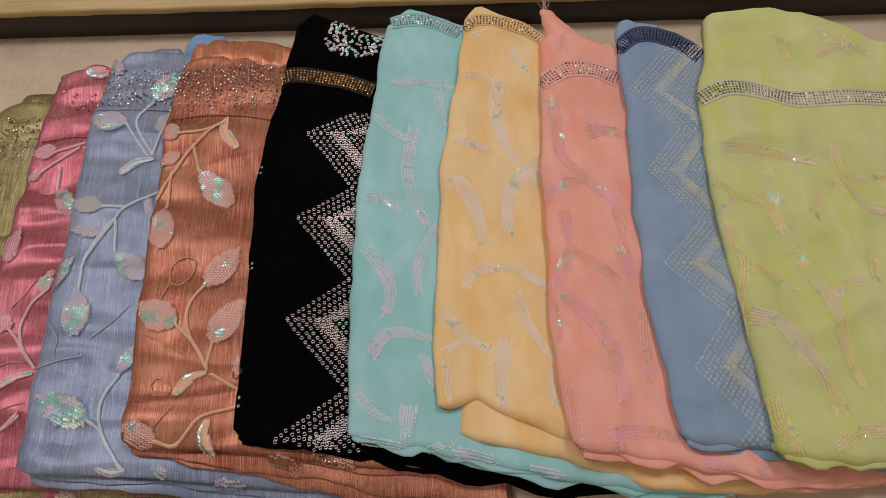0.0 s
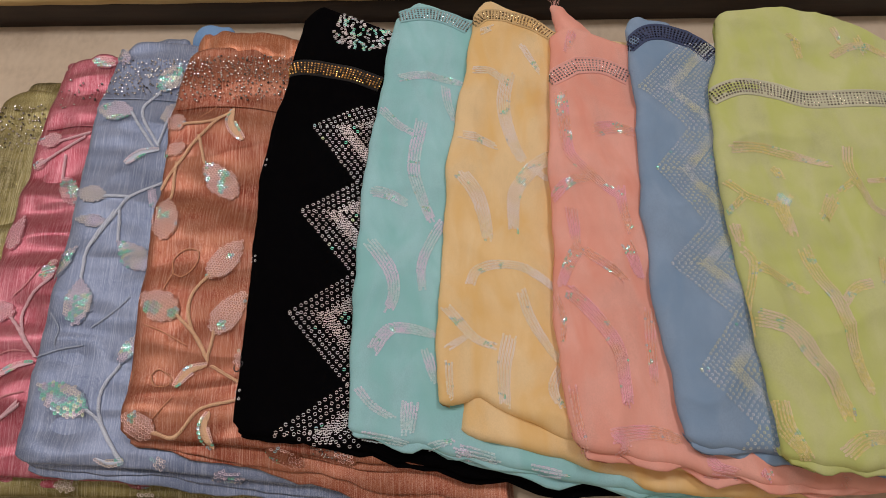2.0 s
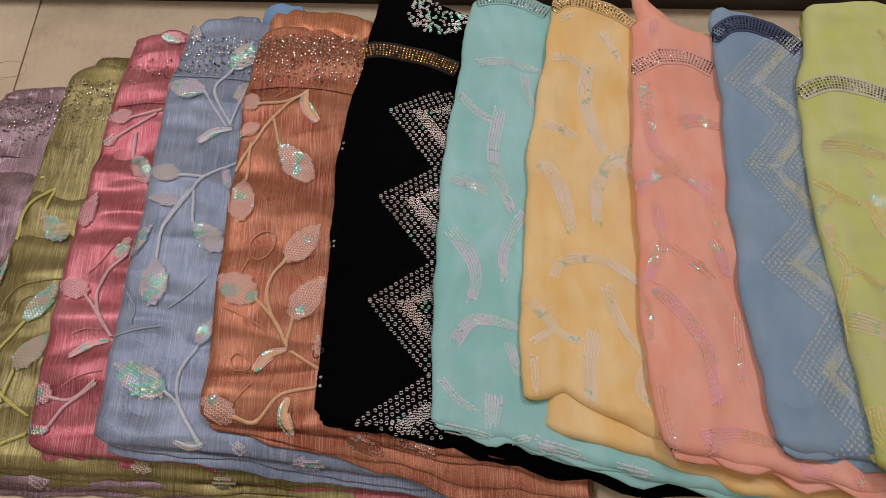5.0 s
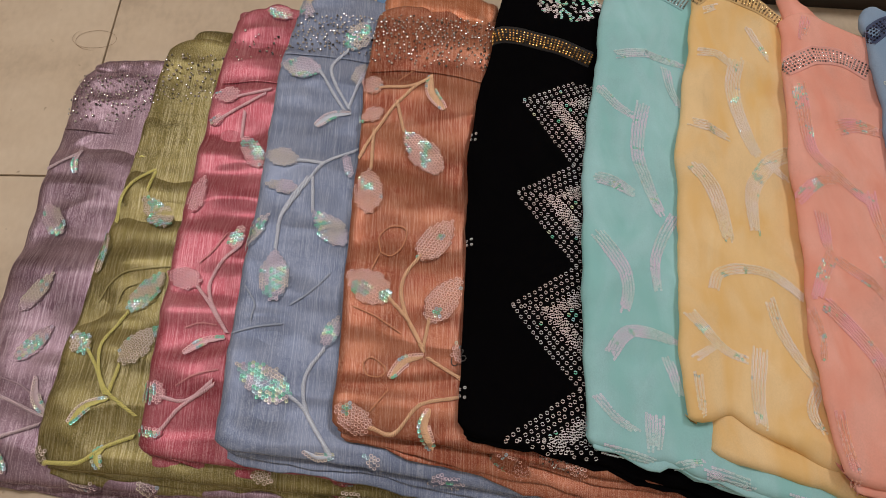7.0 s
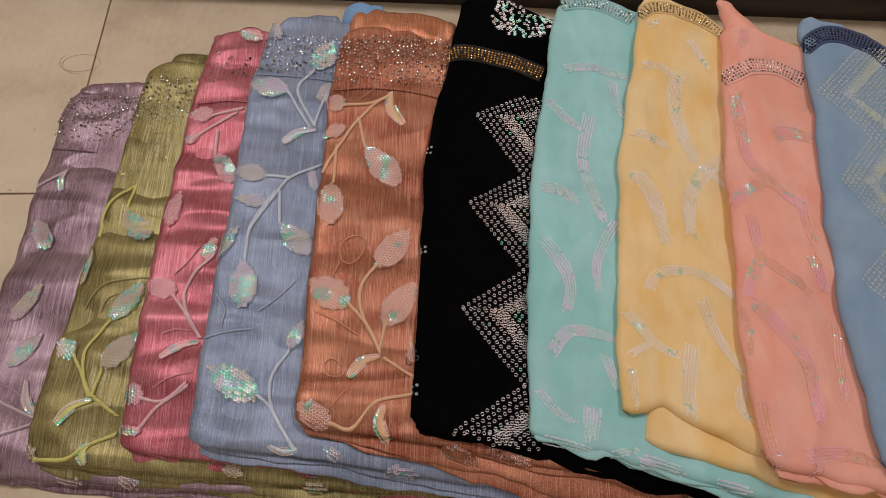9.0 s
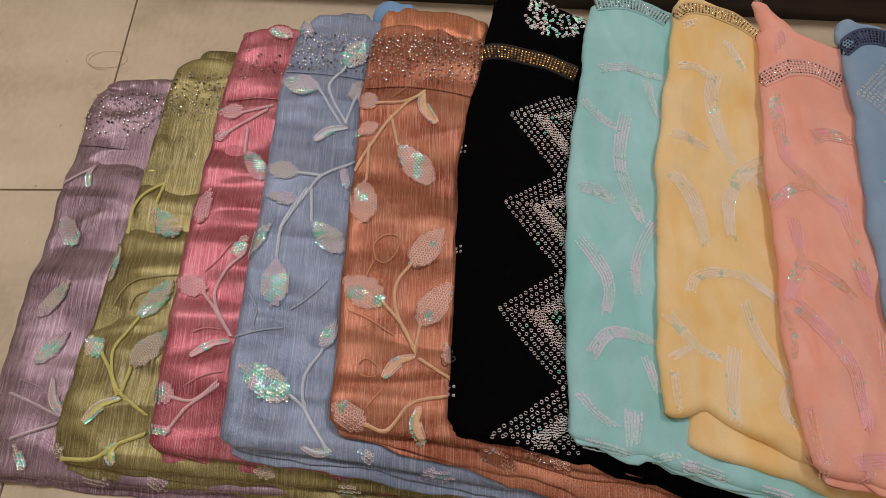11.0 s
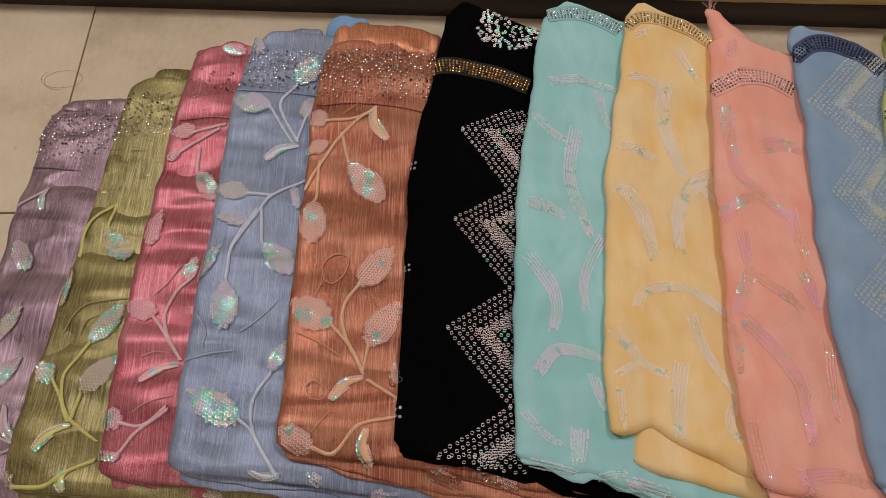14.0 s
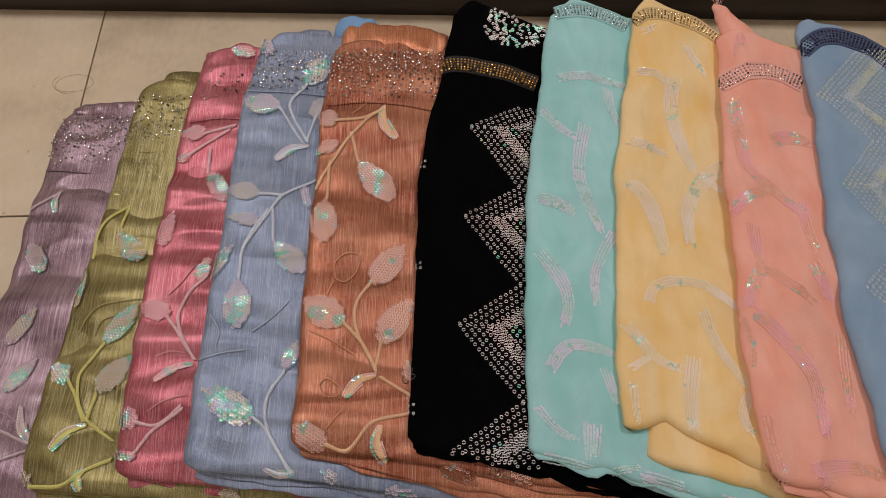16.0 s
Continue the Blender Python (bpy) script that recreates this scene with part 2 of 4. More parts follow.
# a low platform behind the cloths: dark riser and worn pale top
SKEW = -3.9
platform = tagged(new("low_platform"), "low dark wooden platform with a worn pale top edge", "platform")
platform.matrix_world = pose(0, 0.601, 0.0, 0, 0, SKEW)
bm = bmesh.new()
box_into(bm, -1.9, 1.9, 0.0, 0.9, 0.0, 0.033, 0.0015)
part("riser", bm, DARK_WOOD, platform, "dark brown stained riser")
bm = bmesh.new()
verts = 160
for k in range(verts):
    x = -1.9 + 3.8 * k / (verts - 1)
    y = -0.003 + 0.0018 * noise.noise((x * 40, 1.3, 0)) + 0.0016 * max(0, noise.noise((x * 9, 7.3, 0)))
    for z, dy in ((0.0335, 0.0015), (0.0355, 0.0), (0.0415, 0.0), (0.043, 0.002)):
        bm.verts.new((x, y + dy, z))
    bm.verts.new((x, 0.9, 0.043))
bm.verts.ensure_lookup_table()
for k in range(verts - 1):
    for s in range(4):
        bm.faces.new([bm.verts[i] for i in (5 * k + s, 5 * k + 5 + s, 5 * k + 6 + s, 5 * k + 1 + s)])
part("top_board", bm, PALE_EDGE, platform, "pale yellowish laminate top with a chipped edge")


# ---- folded cloths ----
class Cloth:
    """One folded length of cloth. left: (y, x) down its folded left edge; top, bottom: (x, y) along those edges;
    high: height of its upper face at the left edge; slope: fall towards the right; wide, thick: metres."""

    def __init__(self, seed, left, top, bottom, high, slope, wide, thick, soft, ripple, bands, fan=0.0):
        self.seed, self.high, self.slope, self.wide, self.thick, self.soft = seed, high, slope, wide, thick, soft
        self.ripple, self.bands, self.fan = ripple, bands, fan
        self.slab = thick * (0.28 if bands else 1.0)
        ly = np.array([p[0] for p in left], float)
        lx = np.array([p[1] for p in left], float)
        order = np.argsort(ly)
        dense = np.linspace(ly.min() - 0.05, ly.max() + 0.05, 161)
        fine = np.interp(dense, ly[order], lx[order])
        kernel = np.hanning(15)
        pad = np.concatenate([np.full(7, fine[0]), fine, np.full(7, fine[-1])])
        self.ly, self.lx = dense, np.convolve(pad, kernel / kernel.sum(), "valid")
        self.top, self.bottom = sorted(top), sorted(bottom)
        self.top_corner, self.low_corner = float(np.interp(top[0][1], self.ly, self.lx)), float(np.interp(bottom[0][1], self.ly, self.lx))

    def edge(self, y):
        wob = (0.0012 if self.bands else 0.0030) * noise.noise((y * 30, self.seed * 3.1, 0.5)) + 0.0005 * noise.noise((y * 130, self.seed * 1.7, 2.5))
        return float(np.interp(y, self.ly, self.lx)) + wob

    def y_top(self, x):
        curl = 0.010 * math.exp(-max(0.0, x - self.top_corner) / 0.006)
        return float(np.interp(x, [p[0] for p in self.top], [p[1] for p in self.top])) - curl + 0.0012 * noise.noise((x * 60, self.seed, 9.0))

    def y_bottom(self, x):
        curl = 0.007 * math.exp(-max(0.0, x - self.low_corner) / 0.005)
        return float(np.interp(x, [p[0] for p in self.bottom], [p[1] for p in self.bottom])) + curl + (0.0014 if self.bands else 0.0034) * noise.noise((x * 48, self.seed, 4.0))

    def z(self, x, y):
        d = max(0.0, x - self.edge(y))
        near = min(1.0, d / 0.02)
        s = self.seed * 5.3
        w = self.ripple * noise.noise((x * 12 + s, y * 30, s)) * (0.35 + 0.65 * near)
        w += self.ripple * 0.45 * noise.noise((x * 32, y * 60 + s, 3.0 + s))
        if self.bands:
            crease = 1 - abs(noise.noise((x * 9 + s, y * 26 - x * 2 + s, s * 0.7)))
            w += 0.0018 * (crease ** 5 - 0.3) * (0.3 + 0.7 * near)
            w += 0.0008 * noise.noise((x * 52, y * 9 + s, 7.0))
            w += 0.0016 * noise.noise((x * 18 + y * 22, y * 48 + s, 2.0)) - 0.003 * math.exp(-d / 0.013)
        else:
            w += 0.0017 * noise.noise((x * 34 + s, y * 6, 7.0)) * near
            crease = 1 - abs(noise.noise((x * 14 + y * 5 + s, y * 9 - x * 4 + s, s * 0.7)))
            w += self.ripple * (crease ** 9 - 0.2) * near
        for at, fall, wide, tilt in self.bands:
            fall *= 1.2 + 0.7 * noise.noise((x * 21 + s, at * 40, 1.0))
            at += tilt * d + 0.006 * noise.noise((x * 20, s, at * 30))
            drop = fall * wide * 0.886
            w -= drop * (math.erf((y - at) / wide) - (y - at) / 0.20)
        return max(0.002, self.high - self.slope * d + w)

    def point(self, x, y, lift=0.0):
        e = 0.0015
        x = max(x, self.edge(y) + 0.0006)
        z = self.z(x, y)
        nx, ny = (self.z(x - e, y) - self.z(x + e, y)) / (2 * e), (self.z(x, y - e) - self.z(x, y + e)) / (2 * e)
        n = Vector((nx, ny, 1)).normalized()
        # where the cloth rolls over its folded left edge
        d = x - self.edge(y)
        if d < self.soft:
            c = max(0.0, 1 - d / self.soft)
            n = (n + Vector((-1.4 * c * c, 0, 0))).normalized()
            z -= self.slab / 2 * (1 - math.sqrt(max(0.0, 1 - c * c)))
        low = y - self.y_bottom(x)
        if low < 0.008:
            c = min(1.0, max(0.0, 1 - low / 0.008))
            n = (n + Vector((0, -1.6 * c * c, 0))).normalized()
            z -= self.slab / 2 * (1 - math.sqrt(max(0.0, 1 - c * c)))
            if low < 0:
                z -= 0.004 - 0.33 * low if self.bands else -low
        return Vector((x, y, z)) + n * (lift + (0.0009 if self.bands else 0.0)), n

    def sheet(self, nu, nv, thick, down=0.0, out=0.0, inset=0.0, wide=None, top_in=0.0, stray=0.0, salt=0.0, fan=0.0):
        """A closed, round-edged slab of cloth that follows the upper face, down metres under it."""
        wide = wide or self.wide
        soft = self.soft
        steps = [math.radians(a) for a in (-90, -60, -30, 0, 22, 45, 67, 90)]
        us = [(soft * (1 - math.cos(a)), (1 + math.sin(a)) / 2) for a in steps]
        us += [(soft + (wide - soft) * (k / nu) ** 1.25, 1.0) for k in range(1, nu)]
        us += [(wide - 0.004, 0.9), (wide, 0.5), (wide - 0.004, 0.0)]
        soft_v = min(soft, 0.008)
        vs = [(soft_v * (1 - math.cos(a)), 0, (1 + math.sin(a)) / 2) for a in steps]
        vs += [(soft_v, k / nv, 1.0) for k in range(1, nv)]
        vs += [(soft_v * math.cos(a), 1, (1 + math.sin(a)) / 2) for a in reversed(steps)]
        verts, faces = [], []
        for i, (du, hu) in enumerate(us):
            for off, v, hv in vs:
                x = self.edge(0.3) + inset + du
                for _ in range(3):
                    yb, yt = self.y_bottom(x) - out - fan * min(du, 0.22) + stray * noise.noise((x * 26, salt, self.seed)) + stray * 0.4 * noise.noise((x * 75, salt, self.seed)), self.y_top(x) - top_in
                    if v == 1:
                        y = yt - soft_v + off
                    else:
                        y = yb + off + v * (yt - yb - 2 * soft_v)
                    x = self.edge(y) + inset + du
                zt = max(0.0025, self.z(x, y) - down + stray * 0.35 * noise.noise((x * 40, salt + 4, y * 30)))
                zb = max(0.0006, zt - thick)
                verts.append((x, y, zb + min(hu, hv) * (zt - zb)))
        n, m = len(us), len(vs)
        for i in range(n - 1):
            for j in range(m - 1):
                faces.append((i * m + j, (i + 1) * m + j, (i + 1) * m + j + 1, i * m + j + 1))
        for i in range(n - 1):
            faces.append((i * m, i * m + m - 1, (i + 1) * m + m - 1, (i + 1) * m))
        return verts, faces


def folded_cloth(name, label, material, cloth, layers):
    root = tagged(new(name), label, "fabric", "folded cloths laid in a fan")
    verts, faces = cloth.sheet(50, 170, cloth.slab)
    raw_part("top_fold", verts, faces, material, root)
    for k in range(layers):
        if cloth.bands:
            deep, thick, stray = cloth.thick * (0.42, 0.57, 0.72)[k], cloth.thick * 0.11, 0.0045
        else:
            deep, thick, stray = cloth.thick * (0.30 + 0.27 * k), cloth.thick * 0.32, 0.007
        verts, faces = cloth.sheet(30, 140 if cloth.bands else 60, thick, deep, (-0.003, 0.0025, 0.0055)[k] if cloth.bands else 0.0012 + 0.0016 * k + 0.0012 * (k % 2), 0.004 + 0.002 * k, cloth.wide - 0.01, 0.006, stray, k + 1.5, cloth.fan * (k + 1))
        raw_part("under_fold", verts, faces, material, root)
    return root


# folds across each silk: where they lie along the length, how steeply they fall, their width and their slant
FOLDS = {
    "mauve": ((0.392, 0.34, 0.010, -0.10), (0.358, 0.20, 0.008, -0.10), (0.288, 0.38, 0.012, 0.05), (0.20, 0.16, 0.012, 0.0)),
    "olive": ((0.428, 0.24, 0.009, 0.0), (0.371, 0.32, 0.011, -0.05), (0.313, 0.28, 0.010, 0.0), (0.283, 0.22, 0.009, 0.1),
              (0.225, 0.30, 0.012, -0.1), (0.180, 0.26, 0.012, 0.0)),
    "pink": ((0.484, 0.34, 0.016, 0.0), (0.453, 0.26, 0.009, 0.0), (0.384, 0.38, 0.011, 0.05), (0.345, 0.28, 0.009, 0.1),
             (0.307, 0.34, 0.010, 0.0), (0.284, 0.22, 0.008, 0.0), (0.244, 0.28, 0.010, 0.05), (0.201, 0.28, 0.010, 0.0)),
    "denim": ((0.476, 0.20, 0.014, -0.1), (0.382, 0.09, 0.020, -0.1), (0.305, 0.09, 0.020, 0.0), (0.214, 0.08, 0.020, 0.0), (0.155, 0.16, 0.010, 0.0)),
    "rust": ((0.505, 0.30, 0.014, -0.05), (0.450, 0.26, 0.010, -0.1), (0.393, 0.14, 0.010, -0.2), (0.351, 0.40, 0.014, -0.25),
             (0.278, 0.28, 0.012, -0.1), (0.180, 0.28, 0.013, 0.1)),
}
SPECS = {
    "mauve": dict(seed=1, left=((0.492, -0.402), (0.46, -0.413), (0.37, -0.415), (0.28, -0.415), (0.2, -0.417), (0.11, -0.42)),
                  top=((-0.405, 0.489), (-0.34, 0.493), (-0.2, 0.49)), bottom=((-0.42, 0.114), (-0.295, 0.107), (-0.1, 0.10)),
                  high=0.018, slope=0.04, wide=0.30, thick=0.016, soft=0.007, ripple=0.0026, bands=FOLDS["mauve"]),
    "olive": dict(seed=2, left=((0.51, -0.324), (0.46, -0.333), (0.366, -0.336), (0.272, -0.345), (0.2, -0.351), (0.12, -0.350)),
                  top=((-0.329, 0.508), (-0.297, 0.512), (-0.2, 0.50)), bottom=((-0.35, 0.122), (-0.23, 0.113), (-0.016, 0.10)),
                  high=0.028, slope=0.06, wide=0.33, thick=0.014, soft=0.007, ripple=0.0026, bands=FOLDS["olive"], fan=0.012),
    "pink": dict(seed=3, left=((0.54, -0.259), (0.497, -0.269), (0.444, -0.272), (0.342, -0.275), (0.243, -0.277), (0.13, -0.276)),
                 top=((-0.26, 0.538), (-0.215, 0.543), (-0.1, 0.53)), bottom=((-0.283, 0.131), (-0.185, 0.122), (0.04, 0.104)),
                 high=0.040, slope=0.085, wide=0.31, thick=0.014, soft=0.008, ripple=0.0030, bands=FOLDS["pink"], fan=0.012),
    "denim": dict(seed=4, left=((0.545, -0.197), (0.506, -0.207), (0.46, -0.212), (0.314, -0.215), (0.206, -0.219), (0.13, -0.219)),
                  top=((-0.2, 0.535), (-0.185, 0.545), (-0.132, 0.545), (0.0, 0.53)), bottom=((-0.224, 0.134), (-0.142, 0.128), (0.02, 0.107)),
                  high=0.050, slope=0.125, wide=0.29, thick=0.014, soft=0.009, ripple=0.0022, bands=FOLDS["denim"], fan=0.012),
    "rust": dict(seed=5, left=((0.542, -0.127), (0.5, -0.130), (0.44, -0.135), (0.29, -0.137), (0.2, -0.137), (0.14, -0.138)),
                 top=((-0.13, 0.53), (-0.064, 0.533), (-0.019, 0.523), (0.1, 0.5)), bottom=((-0.143, 0.148), (-0.06, 0.140), (-0.032, 0.136), (0.052, 0.122), (0.153, 0.114)),
                 high=0.055, slope=0.115, wide=0.30, thick=0.014, soft=0.006, ripple=0.0026, bands=FOLDS["rust"], fan=0.042),
    "black": dict(seed=6, left=((0.57, -0.009), (0.513, -0.021), (0.423, -0.038), (0.382, -0.045), (0.271, -0.046), (0.14, -0.050)),
                  top=((-0.012, 0.566), (0.005, 0.576), (0.081, 0.541), (0.2, 0.52)), bottom=((-0.049, 0.146), (0.036, 0.132), (0.19, 0.098)),
                  high=0.056, slope=0.14, wide=0.30, thick=0.012, soft=0.009, ripple=0.0010, bands=()),
    "aqua": dict(seed=7, left=((0.56, 0.083), (0.512, 0.071), (0.453, 0.061), (0.376, 0.049), (0.252, 0.040), (0.14, 0.037)),
                 top=((0.084, 0.558), (0.104, 0.570), (0.152, 0.551), (0.3, 0.52)), bottom=((0.037, 0.140), (0.106, 0.126), (0.191, 0.104), (0.26, 0.09)),
                 high=0.057, slope=0.14, wide=0.30, thick=0.013, soft=0.016, ripple=0.0030, bands=()),
    "yellow": dict(seed=8, left=((0.565, 0.161), (0.482, 0.146), (0.402, 0.128), (0.336, 0.119), (0.215, 0.107), (0.15, 0.107)),
                   top=((0.160, 0.558), (0.173, 0.567), (0.233, 0.531), (0.4, 0.50)), bottom=((0.107, 0.154), (0.138, 0.163), (0.167, 0.147), (0.204, 0.129), (0.3, 0.10)),
                   high=0.059, slope=0.14, wide=0.30, thick=0.014, soft=0.016, ripple=0.0030, bands=()),
    "peach": dict(seed=9, left=((0.55, 0.236), (0.477, 0.226), (0.387, 0.215), (0.26, 0.206), (0.203, 0.199), (0.117, 0.205)),
                  top=((0.238, 0.522), (0.257, 0.522), (0.301, 0.503), (0.45, 0.49)), bottom=((0.205, 0.121), (0.276, 0.107), (0.355, 0.089), (0.45, 0.084)),
                  high=0.060, slope=0.14, wide=0.31, thick=0.014, soft=0.016, ripple=0.0030, bands=()),
    "steel": dict(seed=10, left=((0.52, 0.309), (0.504, 0.301), (0.416, 0.297), (0.338, 0.287), (0.3, 0.284), (0.219, 0.282), (0.119, 0.285)),
                  top=((0.3, 0.512), (0.33, 0.517), (0.375, 0.49), (0.5, 0.48)), bottom=((0.287, 0.119), (0.351, 0.112), (0.45, 0.098)),
                  high=0.060, slope=0.14, wide=0.30, thick=0.014, soft=0.016, ripple=0.0030, bands=()),
    "lime": dict(seed=11, left=((0.53, 0.391), (0.484, 0.387), (0.438, 0.368), (0.376, 0.358), (0.297, 0.351), (0.198, 0.352), (0.1, 0.352)),
                 top=((0.39, 0.528), (0.46, 0.534), (0.507, 0.519), (0.55, 0.49), (0.7, 0.47)), bottom=((0.352, 0.102), (0.415, 0.096), (0.6, 0.088)),
                 high=0.063, slope=0.10, wide=0.36, thick=0.016, soft=0.016, ripple=0.0045, bands=()),
}
MATS = {
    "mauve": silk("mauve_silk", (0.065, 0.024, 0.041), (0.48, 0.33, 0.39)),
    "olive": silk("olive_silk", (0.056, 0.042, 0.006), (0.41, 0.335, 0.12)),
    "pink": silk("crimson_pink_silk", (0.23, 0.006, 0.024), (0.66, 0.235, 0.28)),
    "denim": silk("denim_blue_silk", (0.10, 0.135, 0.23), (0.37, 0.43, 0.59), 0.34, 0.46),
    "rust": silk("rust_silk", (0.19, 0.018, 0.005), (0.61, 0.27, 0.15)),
    "black": chiffon("black_crepe", (0.0017, 0.0015, 0.0019), 0.0, 0.95, 0.03),
    "aqua": chiffon("aqua_chiffon", (0.36, 0.64, 0.67), deep=(0.28, 0.60, 0.60)),
    "yellow": chiffon("apricot_chiffon", (0.86, 0.63, 0.34), deep=(0.85, 0.54, 0.20)),
    "peach": chiffon("peach_chiffon", (0.85, 0.42, 0.34), deep=(0.84, 0.34, 0.25)),
    "steel": chiffon("steel_blue_chiffon", (0.26, 0.36, 0.50), deep=(0.21, 0.32, 0.47)),
    "lime": chiffon("lime_chiffon", (0.58, 0.60, 0.28), deep=(0.55, 0.60, 0.18)),
}
SPECS_LOW = dict(SPECS["yellow"], seed=18, left=((0.50, 0.15), (0.25, 0.128), (0.135, 0.122)), top=((0.12, 0.4), (0.4, 0.38)), high=0.0515,
                 bottom=((0.122, 0.135), (0.16, 0.127), (0.199, 0.116), (0.273, 0.090), (0.34, 0.084)), wide=0.27, thick=0.015, soft=0.018)
LABELS = {
    "mauve": "folded mauve tissue silk with sequin leaves and a stone border",
    "olive": "folded olive green tissue silk with sequin leaves and stems",
    "pink": "folded crimson pink tissue silk with sequin leaves",
    "denim": "folded dusty blue tissue silk with embroidered sequin leaves",
    "rust": "folded rust orange tissue silk with embroidered sequin leaves",
    "black": "folded black georgette with a silver sequin zigzag border",
    "aqua": "folded pale aqua chiffon with sequin ribbon sprays",
    "yellow": "folded apricot yellow chiffon with sequin ribbon sprays",
    "peach": "folded peach pink chiffon with sequin ribbon sprays",
    "steel": "folded steel blue chiffon with a pale sequin zigzag border",
    "lime": "folded lime green chiffon with sequin sprays and stone band",
}
CLOTHS, ROOTS = {}, {}
for key, spec in SPECS.items():
    CLOTHS[key] = Cloth(**spec)
    ROOTS[key] = folded_cloth("folded_fabric", LABELS[key], MATS[key], CLOTHS[key], 3 if spec["seed"] < 6 else 0 if key == "yellow" else 2)
low_fold = Cloth(**SPECS_LOW)
raw_part("lower_fold", *low_fold.sheet(30, 60, low_fold.thick), MATS["yellow"], ROOTS["yellow"])


# ---- spangles, stones and stitches ----
RNG = random.Random(5)
ORDER = list(SPECS)
SEQUIN_COLOURS = {
    "mauve": (0.70, 0.52, 0.58), "olive": (0.74, 0.60, 0.50), "pink": (0.98, 0.54, 0.60), "denim": (0.78, 0.66, 0.80),
    "rust": (0.98, 0.60, 0.50), "black": (0.82, 0.80, 0.82), "aqua": (0.58, 0.80, 0.80), "yellow": (1.0, 0.80, 0.52),
    "peach": (0.98, 0.46, 0.28), "steel": (0.58, 0.66, 0.70), "lime": (0.86, 0.72, 0.24),
}
SECOND_TONES = {
    "mauve": (0.70, 0.62, 0.50), "olive": (0.74, 0.62, 0.56), "pink": (0.92, 0.60, 0.62), "denim": (0.74, 0.66, 0.60),
    "rust": (0.92, 0.60, 0.56), "black": (0.84, 0.72, 0.72), "aqua": (0.88, 0.70, 0.90), "yellow": (1.0, 0.86, 0.82),
    "peach": (1.0, 0.46, 0.58), "steel": (0.66, 0.66, 0.46), "lime": (0.86, 0.68, 0.60),
}
THREAD_COLOURS = {
    "mauve": (0.66, 0.50, 0.55), "olive": (0.74, 0.68, 0.20), "pink": (1.0, 0.58, 0.64), "denim": (0.72, 0.78, 0.98),
    "rust": (0.98, 0.56, 0.33), "black": (0.02, 0.02, 0.022), "aqua": (0.62, 0.84, 0.84), "yellow": (0.95, 0.78, 0.52),
    "peach": (0.95, 0.50, 0.42), "steel": (0.55, 0.61, 0.66), "lime": (0.80, 0.72, 0.32),
}
STONE_COLOURS = {"black": (0.75, 0.45, 0.16), "steel": (0.06, 0.065, 0.12), "yellow": (0.62, 0.50, 0.32), "lime": (0.46, 0.43, 0.40), "peach": (0.50, 0.46, 0.48), "aqua": (0.55, 0.58, 0.60)}
BAND_COLOURS = {
    "black": (0.012, 0.010, 0.010), "aqua": (0.30, 0.55, 0.58), "yellow": (0.72, 0.50, 0.24), "peach": (0.86, 0.42, 0.36),
    "steel": (0.055, 0.075, 0.15), "lime": (0.58, 0.57, 0.40),
}
SEQUIN = {k: sequin_material(k + "_spangle", c, 0.35 if k == "black" else 0.0, k == "black", SECOND_TONES[k]) for k, c in SEQUIN_COLOURS.items()}
GLINT = glint_material()
THREAD = {k: thread_material(k + "_thread", c) for k, c in THREAD_COLOURS.items()}
STONE = {k: stone_material(k + "_stone", STONE_COLOURS.get(k, (0.85, 0.83, 0.84))) for k in SPECS}
RIBBON_CLOTH = {k: chiffon(k + "_band_cloth", c, 0.3, 0.5) for k, c in BAND_COLOURS.items()}


def resample(points, step):
    """Evenly spaced (x, y) along a smooth curve through the points, with the unit direction at each."""
    p = [Vector((*q, 0)) for q in points]
    if len(p) == 2:
        dense = [p[0].lerp(p[1], k / 40) for k in range(41)]
    else:
        e = [2 * p[0] - p[1], *p, 2 * p[-1] - p[-2]]
        dense = []
        for a, b, c, d in zip(e, e[1:], e[2:], e[3:]):
            for k in range(24):
                t = k / 24
                dense.append(0.5 * (2 * b + (c - a) * t + (2 * a - 5 * b + 4 * c - d) * t * t + (3 * b - a - 3 * c + d) * t ** 3))
        dense.append(p[-1])
    out, left = [], 0.0
    for a, b in zip(dense, dense[1:]):
        length = (b - a).length
        if length == 0:
            continue
        while left <= length:
            q = a.lerp(b, left / length)
            out.append((q.x, q.y, (b - a).x / length, (b - a).y / length))
            left += step
        left -= length
    return out


def spangles(spots, tilt=0.10, hole=0.46, split=False):
    """Ring-shaped cupped discs at (point, normal, radius), each tilted a little its own way; split: sewn down by a dark thread across."""
    verts, faces = [], []
    seg = 10
    for p, n, r in spots:
        lean = 1.6 * tilt * noise.noise_vector(p * 90)
        n = (n + Vector((lean.x + RNG.gauss(0, tilt * 0.4), lean.y + RNG.gauss(0, tilt * 0.4), 0))).normalized()
        a = (Vector((1, RNG.gauss(0, 0.25), 0)) - n * n.x).normalized()
        b = n.cross(a)
        base = len(verts)
        for rr, h in ((hole, 0.0), (0.5 + hole / 2, 0.05), (1.0, 0.13)):
            for k in range(seg):
                t = 2 * math.pi * (k + 0.5) / seg
                verts.append(p + r * (rr * (math.cos(t) * a + math.sin(t) * b) + h * n))
        for ring in (0, seg):
            for k in range(seg):
                if split and k % 5 == 4:
                    continue
                faces.append((base + ring + k, base + ring + (k + 1) % seg, base + ring + seg + (k + 1) % seg, base + ring + seg + k))
    return verts, faces


